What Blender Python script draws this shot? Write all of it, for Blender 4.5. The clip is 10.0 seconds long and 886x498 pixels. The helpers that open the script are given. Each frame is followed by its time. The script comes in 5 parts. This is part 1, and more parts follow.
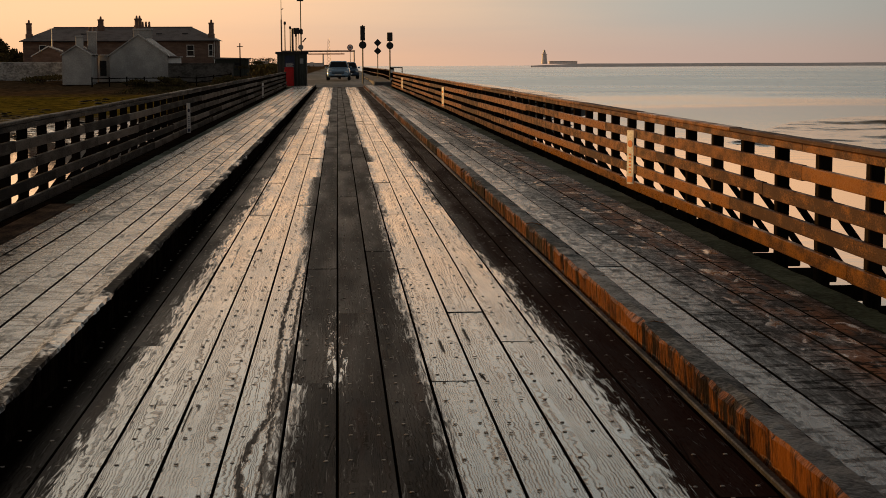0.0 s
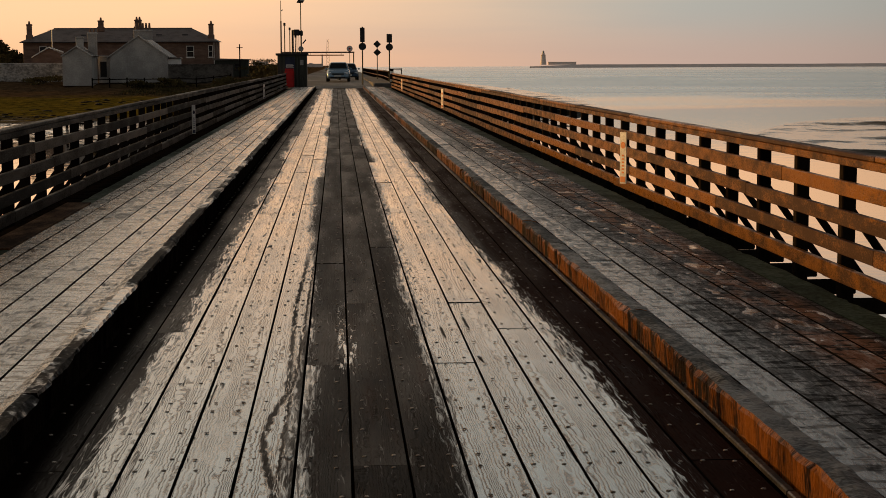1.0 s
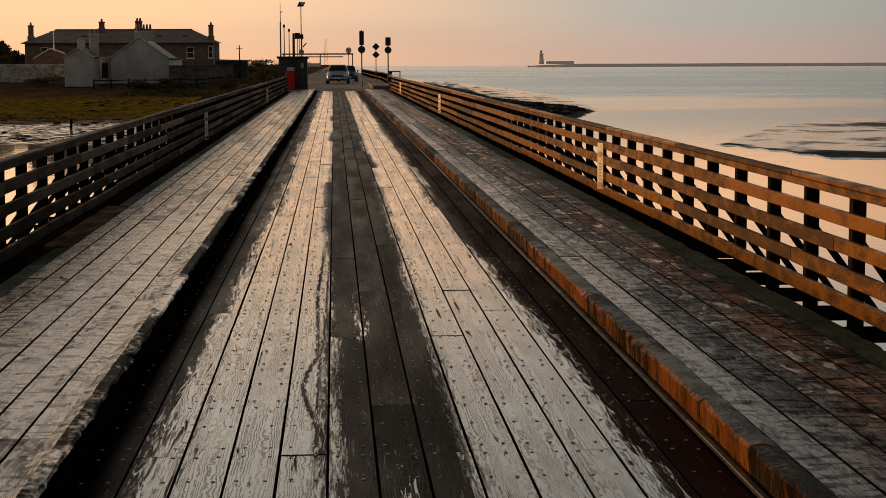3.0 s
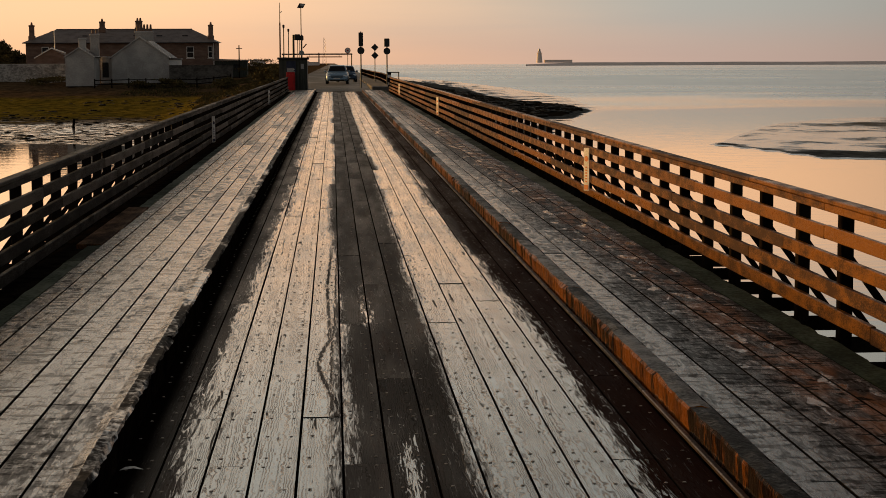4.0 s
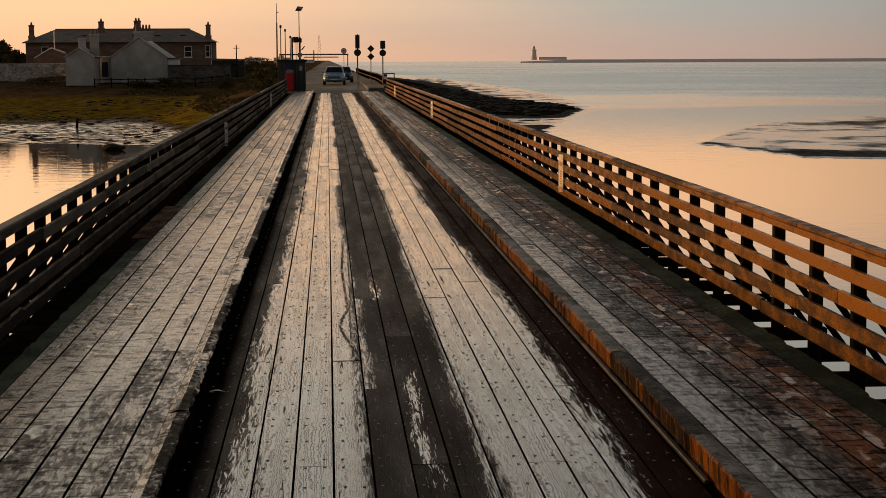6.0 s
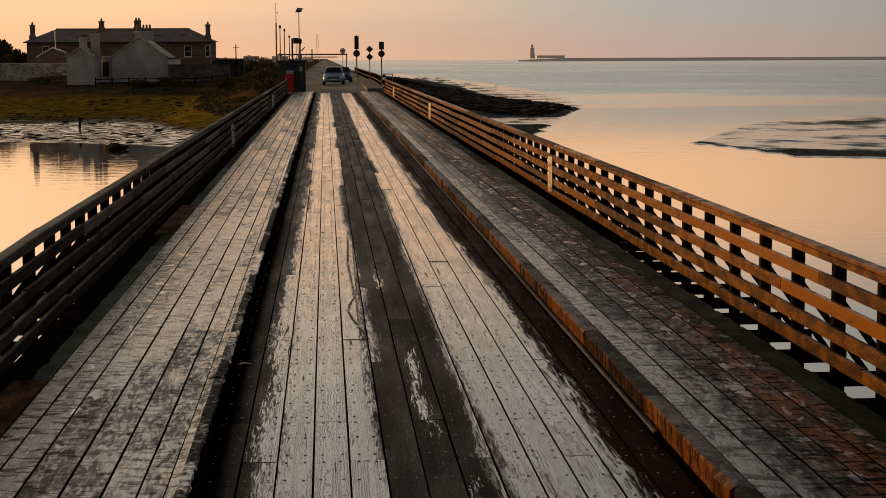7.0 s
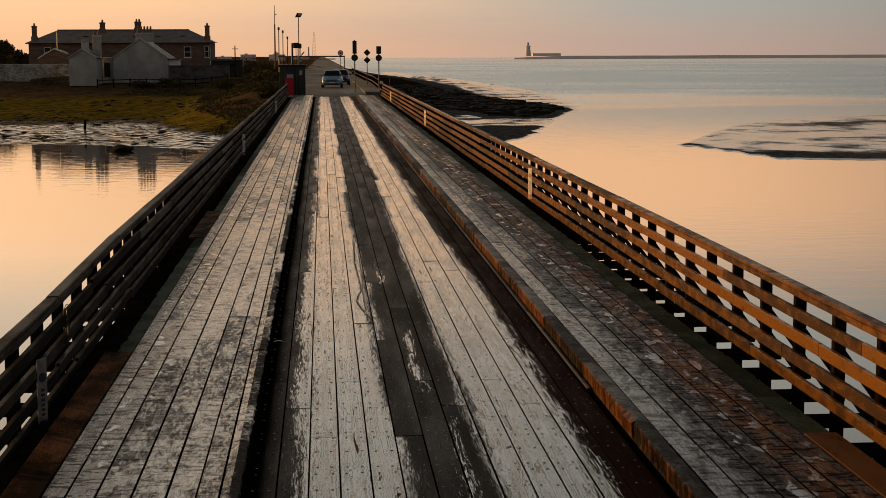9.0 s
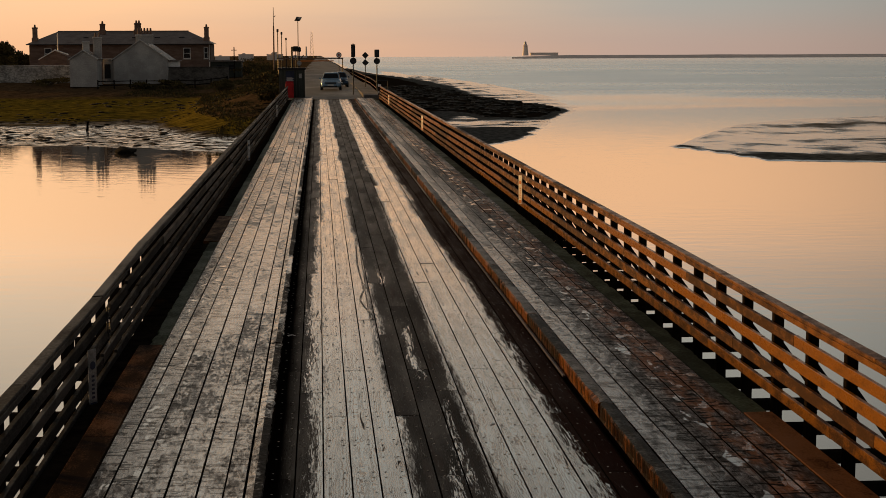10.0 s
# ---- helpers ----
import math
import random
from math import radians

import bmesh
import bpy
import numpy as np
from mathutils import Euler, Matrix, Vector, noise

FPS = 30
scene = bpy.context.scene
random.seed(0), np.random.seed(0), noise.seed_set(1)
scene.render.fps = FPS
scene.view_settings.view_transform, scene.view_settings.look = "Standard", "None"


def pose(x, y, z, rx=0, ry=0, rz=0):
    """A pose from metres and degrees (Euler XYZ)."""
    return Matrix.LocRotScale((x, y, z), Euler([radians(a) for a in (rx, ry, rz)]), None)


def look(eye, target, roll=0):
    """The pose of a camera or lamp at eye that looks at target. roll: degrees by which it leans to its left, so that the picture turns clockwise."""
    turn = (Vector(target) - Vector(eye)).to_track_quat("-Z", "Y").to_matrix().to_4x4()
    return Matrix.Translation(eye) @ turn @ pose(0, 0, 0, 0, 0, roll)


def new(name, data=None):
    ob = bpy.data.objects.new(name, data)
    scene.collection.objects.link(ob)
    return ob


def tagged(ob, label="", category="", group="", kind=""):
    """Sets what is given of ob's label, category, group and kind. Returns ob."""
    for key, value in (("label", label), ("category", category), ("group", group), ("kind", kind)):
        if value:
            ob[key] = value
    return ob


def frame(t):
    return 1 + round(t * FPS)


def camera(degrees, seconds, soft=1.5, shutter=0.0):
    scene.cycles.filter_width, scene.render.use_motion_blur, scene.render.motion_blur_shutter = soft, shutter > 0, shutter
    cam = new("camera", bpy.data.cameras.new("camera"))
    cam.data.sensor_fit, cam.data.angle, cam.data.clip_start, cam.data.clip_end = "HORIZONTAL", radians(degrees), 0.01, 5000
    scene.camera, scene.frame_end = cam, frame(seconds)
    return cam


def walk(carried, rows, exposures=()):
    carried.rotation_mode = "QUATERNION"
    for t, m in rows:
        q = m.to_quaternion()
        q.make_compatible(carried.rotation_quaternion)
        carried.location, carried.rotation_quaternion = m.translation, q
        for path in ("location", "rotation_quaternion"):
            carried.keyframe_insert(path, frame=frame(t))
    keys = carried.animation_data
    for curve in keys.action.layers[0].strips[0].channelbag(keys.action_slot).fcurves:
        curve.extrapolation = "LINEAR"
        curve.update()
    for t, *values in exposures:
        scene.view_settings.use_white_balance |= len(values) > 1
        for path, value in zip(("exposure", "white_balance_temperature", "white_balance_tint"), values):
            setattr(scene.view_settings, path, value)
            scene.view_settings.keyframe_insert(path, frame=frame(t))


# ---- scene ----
cam = camera(29.3, 10.0, soft=0.2)
# seconds, x, y, z, pitch, roll, yaw
PATH = [
    (0, -0.098, 0.003, 1.608, -6.232, -0.250, -3.518),
    (0.5, -0.127, -0.371, 1.621, -6.222, -0.235, -3.538),
    (1, -0.163, -0.804, 1.653, -6.206, -0.233, -3.555),
    (1.5, -0.199, -1.303, 1.685, -6.211, -0.221, -3.571),
    (2, -0.230, -1.911, 1.724, -6.213, -0.209, -3.579),
    (2.5, -0.263, -2.572, 1.815, -6.217, -0.217, -3.603),
    (4, -0.384, -5.022, 2.089, -6.285, -0.224, -3.679),
    (4.5, -0.429, -5.923, 2.182, -6.309, -0.229, -3.717),
    (5, -0.476, -6.840, 2.263, -6.332, -0.240, -3.757),
    (5.5, -0.535, -7.769, 2.351, -6.359, -0.248, -3.810),
    (7, -0.716, -10.853, 2.625, -6.442, -0.250, -3.921),
    (7.5, -0.767, -11.814, 2.730, -6.468, -0.241, -3.943),
    (8, -0.824, -12.883, 2.874, -6.485, -0.230, -3.971),
    (8.5, -0.886, -13.926, 3.011, -6.511, -0.237, -4.015),
    (9, -0.926, -15.008, 3.157, -6.527, -0.235, -4.046),
    (9.5, -0.982, -16.150, 3.319, -6.542, -0.236, -4.087),
    (10, -1.053, -17.352, 3.495, -6.558, -0.237, -4.129),
]
walk(cam, [(t, pose(x, y, z, 90 + p, 0, w) @ pose(0, 0, 0, 0, 0, r)) for t, x, y, z, p, r, w in PATH], [(0, 0.12), (4, 0.12), (10, 0.0)])

# ---- light ----
SUN_AZ, SUN_EL = -54.0, 6.0  # degrees left of the bridge's axis, above the horizon
SUN_DIR = Vector((math.sin(radians(SUN_AZ)) * math.cos(radians(SUN_EL)), math.cos(radians(SUN_AZ)) * math.cos(radians(SUN_EL)), math.sin(radians(SUN_EL))))
sun = new("sun", bpy.data.lights.new("sun", "SUN"))
sun.data.energy, sun.data.angle, sun.data.color = 4.0, radians(2.5), (1.0, 0.53, 0.15)
sun.matrix_world = look((0, 0, 60), Vector((0, 0, 60)) - SUN_DIR)


def wire(nt, a, b):
    nt.links.new(a, b)


def put(nt, socket, value):
    """A number, a colour or another node's socket goes into an input."""
    if isinstance(value, bpy.types.NodeSocket):
        nt.links.new(value, socket)
    else:
        socket.default_value = value


def calc(nt, op, a, b=0.0, clamp=False):
    n = nt.nodes.new("ShaderNodeMath")
    n.operation, n.use_clamp = op, clamp
    put(nt, n.inputs[0], a)
    put(nt, n.inputs[1], b)
    return n.outputs[0]


def span(nt, value, a, b, c=0.0, d=1.0, smooth=True):
    n = nt.nodes.new("ShaderNodeMapRange")
    n.interpolation_type = "SMOOTHSTEP" if smooth else "LINEAR"
    put(nt, n.inputs[0], value)
    for i, v in zip((1, 2, 3, 4), (a, b, c, d)):
        n.inputs[i].default_value = v
    return n.outputs[0]


def blend(nt, fac, a, b, how="MIX"):
    n = nt.nodes.new("ShaderNodeMix")
    n.data_type, n.blend_type = "RGBA", how
    put(nt, n.inputs[0], fac)
    put(nt, n.inputs[6], (*a, 1) if isinstance(a, tuple) else a)
    put(nt, n.inputs[7], (*b, 1) if isinstance(b, tuple) else b)
    return n.outputs[2]


def grain(nt, vec, scale, stretch=(1, 1, 1), detail=4.0, rough=0.55, warp=0.0):
    m = nt.nodes.new("ShaderNodeMapping")
    m.inputs["Scale"].default_value = stretch
    wire(nt, vec, m.inputs["Vector"])
    n = nt.nodes.new("ShaderNodeTexNoise")
    wire(nt, m.outputs[0], n.inputs["Vector"])
    n.inputs["Scale"].default_value, n.inputs["Detail"].default_value = scale, detail
    n.inputs["Roughness"].default_value, n.inputs["Distortion"].default_value = rough, warp
    return n.outputs["Fac"]


def relief(nt, height, strength, distance, normal=None):
    n = nt.nodes.new("ShaderNodeBump")
    n.inputs["Strength"].default_value, n.inputs["Distance"].default_value = strength, distance
    wire(nt, height, n.inputs["Height"])
    if normal is not None:
        wire(nt, normal, n.inputs["Normal"])
    return n.outputs[0]


# hazy dawn sky: warm towards the sun, grey overhead
world = bpy.data.worlds.new("sky")
scene.world = world
world.use_nodes = True
wt = world.node_tree
bg = wt.nodes["Background"]
ways = wt.nodes.new("ShaderNodeTexCoord")
split = wt.nodes.new("ShaderNodeSeparateXYZ")
wire(wt, ways.outputs["Generated"], split.inputs[0])
flat_sun = Vector((SUN_DIR.x, SUN_DIR.y)).normalized()
toward = calc(wt, "ADD", calc(wt, "MULTIPLY", split.outputs[0], flat_sun.x), calc(wt, "MULTIPLY", split.outputs[1], flat_sun.y))
veil = grain(wt, ways.outputs["Generated"], 3.0, (1, 1, 14), 4.0, 0.5)
glow = span(wt, calc(wt, "ADD", toward, calc(wt, "MULTIPLY", calc(wt, "SUBTRACT", veil, 0.5), 0.14)), 0.38, 0.80)
height = calc(wt, "ABSOLUTE", split.outputs[2])
rise = span(wt, height, 0.034, 0.056, 0.0, 1.0)
lift = span(wt, height, 0.09, 0.20, 0.0, 1.7, smooth=False)
warm = calc(wt, "SUBTRACT", calc(wt, "ADD", calc(wt, "MULTIPLY", glow, 1.25), rise), lift, clamp=True)
low = span(wt, height, 0.0, 0.035)
pale = blend(wt, low, (0.48, 0.345, 0.29), (0.385, 0.375, 0.345))
pale = blend(wt, span(wt, height, 0.10, 0.17), pale, (0.50, 0.505, 0.465))
pale = blend(wt, span(wt, height, 0.28, 0.50), pale, (0.065, 0.075, 0.085))
peach = blend(wt, low, (0.90, 0.50, 0.28), (0.98, 0.58, 0.33))
peach = blend(wt, calc(wt, "MULTIPLY", span(wt, height, 0.036, 0.060), span(wt, toward, 0.60, 0.76)), peach, (1.22, 0.75, 0.42))
haze = blend(wt, warm, pale, peach)
veil_band = calc(wt, "MULTIPLY", span(wt, height, 0.09, 0.16), span(wt, height, 0.42, 0.26))
haze = blend(wt, calc(wt, "MULTIPLY", calc(wt, "MULTIPLY", glow, veil_band), 0.85), haze, (0.82, 0.74, 0.60))
behind = span(wt, toward, 0.05, 0.44)
haze = blend(wt, behind, (0.125, 0.125, 0.125), haze)
nishita = wt.nodes.new("ShaderNodeTexSky")
nishita.sky_type, nishita.sun_disc = "NISHITA", False
nishita.sun_elevation, nishita.sun_rotation = radians(SUN_EL), radians(SUN_AZ)
sky_mix = blend(wt, 0.01, haze, nishita.outputs[0], "ADD")
wire(wt, sky_mix, bg.inputs["Color"])
bg.inputs["Strength"].default_value = 1.0

# ---- materials ----


def blank(name):
    m = bpy.data.materials.new(name)
    m.use_nodes = True
    nt = m.node_tree
    b = nt.nodes["Principled BSDF"]
    g = nt.nodes.new("ShaderNodeNewGeometry")
    return m, nt, b, g.outputs["Position"]


def surface(name, dark, light, rough=(0.5, 0.8), scale=3.0, fine=40.0, stretch=(1, 1, 1), bump=0.3, depth=0.004, metal=0.0, vary=0.15, gloss=0.25, sharp=0.14, lean=0.0):
    """Two scales of mottling between two colours, with matching gloss and relief."""
    m, nt, b, at = blank(name)
    big = grain(nt, at, scale, stretch, 4.0, 0.6)
    small = grain(nt, at, fine, stretch, 3.0, 0.6)
    mix = calc(nt, "ADD", calc(nt, "MULTIPLY", big, 0.6), calc(nt, "MULTIPLY", small, 0.4))
    info = nt.nodes.new("ShaderNodeObjectInfo")
    mix = calc(nt, "ADD", mix, calc(nt, "MULTIPLY", calc(nt, "SUBTRACT", info.outputs["Random"], 0.5), vary))
    wire(nt, blend(nt, span(nt, mix, 0.5 + lean - sharp, 0.5 + lean + sharp), dark, light), b.inputs["Base Color"])
    wire(nt, span(nt, mix, 0.3, 0.7, rough[1], rough[0]), b.inputs["Roughness"])
    b.inputs["Metallic"].default_value = metal
    b.inputs["Specular IOR Level"].default_value = gloss
    wire(nt, relief(nt, mix, bump, depth), b.inputs["Normal"])
    return m


def steps(nt, fac, stops):
    """A colour ramp through several stops."""
    n = nt.nodes.new("ShaderNodeValToRGB")
    ramp = n.color_ramp
    ramp.elements[0].position, ramp.elements[1].position = stops[0][0], stops[-1][0]
    ramp.elements[0].color, ramp.elements[1].color = (*stops[0][1], 1), (*stops[-1][1], 1)
    for place, colour in stops[1:-1]:
        ramp.elements.new(place).color = (*colour, 1)
    wire(nt, fac, n.inputs[0])
    return n.outputs[0]


SPLIT_A = ((0.043, 0.83), (0.098, 0.59), (0.164, 0.31), (0.216, 0.16), (0.273, 0.30), (0.317, 0.48), (0.426, 0.45), (0.637, 0.37), (0.946, 0.53))
SPLIT_B = ((0.289, 0.54), (0.409, 0.64), (0.728, 0.70), (0.99, 0.80))


def road_wood():
    """Wet planks: two worn wheel tracks, pale and smooth; dark and coarse between and beside them."""
    m, nt, b, at = blank("wet_road_planks")
    s = nt.nodes.new("ShaderNodeSeparateXYZ")
    wire(nt, at, s.inputs[0])
    info = nt.nodes.new("ShaderNodeObjectInfo")
    rnd = info.outputs["Random"]
    shift = nt.nodes.new("ShaderNodeVectorMath")
    shift.operation = "ADD"
    wire(nt, at, shift.inputs[0])
    comb = nt.nodes.new("ShaderNodeCombineXYZ")
    wire(nt, calc(nt, "MULTIPLY", rnd, 37.0), comb.inputs[0])
    wire(nt, calc(nt, "MULTIPLY", rnd, 91.0), comb.inputs[1])
    wire(nt, comb.outputs[0], shift.inputs[1])
    own = shift.outputs[0]
    patch = grain(nt, own, 1.0, (9, 0.5, 1), 4.0, 0.6)
    damp = grain(nt, own, 1.0, (3.0, 0.35, 1), 3.0, 0.55)
    fibre = grain(nt, own, 1.0, (110, 7, 4), 5.0, 0.65, 0.8)
    splinter = grain(nt, own, 1.0, (46, 3.0, 4), 5.0, 0.7, 1.2)
    figure = grain(nt, own, 1.0, (8, 0.16, 4), 2.0, 0.5, 0.25)
    wig = grain(nt, own, 1.0, (7, 7.5, 1), 4.0, 0.62)
    turns = calc(nt, "ADD", calc(nt, "MULTIPLY", s.outputs[0], 330.0), calc(nt, "MULTIPLY", figure, 90.0))
    rings = calc(nt, "SINE", calc(nt, "ADD", turns, calc(nt, "MULTIPLY", wig, 16.0)))
    amount = span(nt, grain(nt, own, 1.0, (6, 0.9, 1), 3.0, 0.6), 0.34, 0.58, 0.40, 1.0)
    lines = calc(nt, "MULTIPLY", calc(nt, "MULTIPLY", span(nt, rings, 0.1, 0.95), span(nt, splinter, 0.36, 0.54)), amount)
    crack = span(nt, grain(nt, own, 1.0, (11, 0.7, 4), 3.0, 0.6, 1.2), 0.66, 0.71)
    far_in = span(nt, s.outputs[1], 11.0, 17.0, 0.0, 0.06)  # the tracks narrow a little farther on
    left = calc(nt, "ABSOLUTE", calc(nt, "ADD", s.outputs[0], 0.745))
    right = calc(nt, "ABSOLUTE", calc(nt, "SUBTRACT", s.outputs[0], 0.735))
    near = calc(nt, "ADD", calc(nt, "MINIMUM", left, right), far_in)
    edge = calc(nt, "ADD", near, calc(nt, "MULTIPLY", calc(nt, "SUBTRACT", patch, 0.5), span(nt, calc(nt, "ABSOLUTE", s.outputs[0]), 0.5, 0.95, 0.18, 0.34)))
    edge = calc(nt, "ADD", edge, calc(nt, "MULTIPLY", calc(nt, "SUBTRACT", splinter, 0.5), span(nt, calc(nt, "ABSOLUTE", s.outputs[0]), 0.5, 0.95, 0.34, 0.60)))
    edge = calc(nt, "ADD", edge, calc(nt, "MULTIPLY", calc(nt, "SUBTRACT", rnd, 0.5), 0.12))
    # worn patches on single planks between the tracks
    for sx, sy, reach, depth in ((0.0, 2.7, 0.30, 0.41), (0.16, -2.4, 0.30, 0.42), (0.02, -4.2, 0.5, 0.40), (-0.12, 9.4, 0.5, 0.43), (1.17, -3.4, 0.30, 0.38), (1.17, 3.0, 0.5, 0.42), (-1.17, 2.6, 0.36, 0.38)):
        du = calc(nt, "MULTIPLY", calc(nt, "ADD", s.outputs[0], -sx), 8.0)
        dv = calc(nt, "MULTIPLY", calc(nt, "ADD", s.outputs[1], -sy), reach)
        spot = calc(nt, "SQRT", calc(nt, "ADD", calc(nt, "MULTIPLY", du, du), calc(nt, "MULTIPLY", dv, dv)))
        streaks = calc(nt, "MULTIPLY", calc(nt, "SUBTRACT", splinter, 0.5), 1.5)
        streaks = calc(nt, "ADD", streaks, calc(nt, "MULTIPLY", calc(nt, "SUBTRACT", patch, 0.5), 0.9))
        scraped = calc(nt, "ADD", streaks, span(nt, spot, 0.3, 1.3, depth, 0.95, smooth=False))
        edge = calc(nt, "MINIMUM", edge, scraped)
    # one plank in the left wheel track has rotted along a long winding split
    along = span(nt, s.outputs[1], 4.5, 14.5, smooth=False)
    rot = calc(nt, "MULTIPLY", span(nt, s.outputs[1], 4.4, 5.0), span(nt, s.outputs[1], 15.0, 13.0))
    for stops, wide in ((SPLIT_A, 0.021), (SPLIT_B, 0.011)):
        way = calc(nt, "ADD", calc(nt, "MULTIPLY", steps(nt, along, [(p, (q, q, q)) for p, q in stops]), 0.25), -0.55)
        off = calc(nt, "SUBTRACT", s.outputs[0], way)
        off = calc(nt, "ADD", off, calc(nt, "MULTIPLY", calc(nt, "SUBTRACT", wig, 0.5), 0.05))
        off = calc(nt, "ABSOLUTE", calc(nt, "ADD", off, calc(nt, "MULTIPLY", calc(nt, "SUBTRACT", splinter, 0.5), 0.045)))
        cut = calc(nt, "MULTIPLY", span(nt, off, wide, wide * 0.5), calc(nt, "MULTIPLY", rot, span(nt, splinter, 0.40, 0.45)))
        crack = calc(nt, "MAXIMUM", crack, cut)
    worn = calc(nt, "MULTIPLY", span(nt, edge, 0.43, 0.33), calc(nt, "SUBTRACT", 1.0, crack))
    tone = calc(nt, "ADD", span(nt, fibre, 0.32, 0.68, 0.0, 0.75, smooth=False), calc(nt, "ADD", calc(nt, "MULTIPLY", calc(nt, "SUBTRACT", rnd, 0.5), 0.40), calc(nt, "MULTIPLY", calc(nt, "SUBTRACT", splinter, 0.45), 0.9)), clamp=True)
    dark = blend(nt, tone, (0.005, 0.0045, 0.004), (0.043, 0.037, 0.032))
    dark = blend(nt, span(nt, patch, 0.5, 0.75, 0.0, 0.6), dark, (0.040, 0.022, 0.016))
    ruddy = span(nt, calc(nt, "ADD", s.outputs[0], calc(nt, "MULTIPLY", calc(nt, "SUBTRACT", patch, 0.5), 0.2)), 1.08, 1.22)
    dark = blend(nt, calc(nt, "MULTIPLY", ruddy, 0.95), dark, blend(nt, fibre, (0.007, 0.003, 0.002), (0.028, 0.011, 0.007)))
    # Kerb's shade painted along the left edge; with the ruddy lane it dulls gloss
    shade_and_ruddy = calc(nt, "ADD", span(nt, s.outputs[0], -1.22, -1.44), calc(nt, "MULTIPLY", ruddy, 0.88), clamp=True)
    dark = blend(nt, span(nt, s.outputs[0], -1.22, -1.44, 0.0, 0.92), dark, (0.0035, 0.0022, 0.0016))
    pale = blend(nt, span(nt, fibre, 0.3, 0.7), (0.100, 0.118, 0.107), (0.21, 0.242, 0.224))
    pale = blend(nt, span(nt, damp, 0.35, 0.65, 0.0, 0.40), pale, (0.20, 0.20, 0.175))
    pale = blend(nt, calc(nt, "MULTIPLY", lines, 0.97), pale, (0.022, 0.019, 0.015))
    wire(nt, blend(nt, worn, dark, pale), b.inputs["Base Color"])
    rough = calc(nt, "ADD", span(nt, worn, 0, 1, 0.45, 0.12, smooth=False), calc(nt, "MULTIPLY", calc(nt, "SUBTRACT", fibre, 0.5), 0.25))
    rough = calc(nt, "ADD", rough, span(nt, damp, 0.35, 0.65, 0.10, -0.06))
    wire(nt, rough, b.inputs["Roughness"])
    gloss = calc(nt, "MULTIPLY", calc(nt, "ADD", worn, calc(nt, "MULTIPLY", calc(nt, "SUBTRACT", 1.0, shade_and_ruddy), 0.012)), calc(nt, "MULTIPLY", span(nt, lines, 0, 1, 1.0, 0.15, smooth=False), span(nt, s.outputs[0], -0.2, 0.4, 1.0, 0.55)))
    wire(nt, calc(nt, "ADD", gloss, calc(nt, "MULTIPLY", span(nt, splinter, 0.60, 0.72, 0.0, 0.25), calc(nt, "SUBTRACT", 1.0, shade_and_ruddy))), b.inputs["Specular IOR Level"])
    b.inputs["IOR"].default_value = 1.6
    wire(nt, calc(nt, "MULTIPLY", worn, span(nt, lines, 0, 1, 0.30, 0.03, smooth=False)), b.inputs["Coat Weight"])
    b.inputs["Coat IOR"].default_value, b.inputs["Coat Roughness"].default_value = 1.33, 0.12
    rough_height = calc(nt, "ADD", calc(nt, "MULTIPLY", fibre, 0.5), calc(nt, "MULTIPLY", calc(nt, "MULTIPLY", lines, worn), -0.9))
    rough_height = calc(nt, "SUBTRACT", rough_height, calc(nt, "MULTIPLY", crack, 1.5))
    ripple = grain(nt, own, 1.0, (9, 3.5, 4), 3.0, 0.6, 0.5)
    wavy = relief(nt, ripple, 0.20, 0.010)
    wire(nt, relief(nt, rough_height, 0.8, 0.004, wavy), b.inputs["Normal"])
    return m


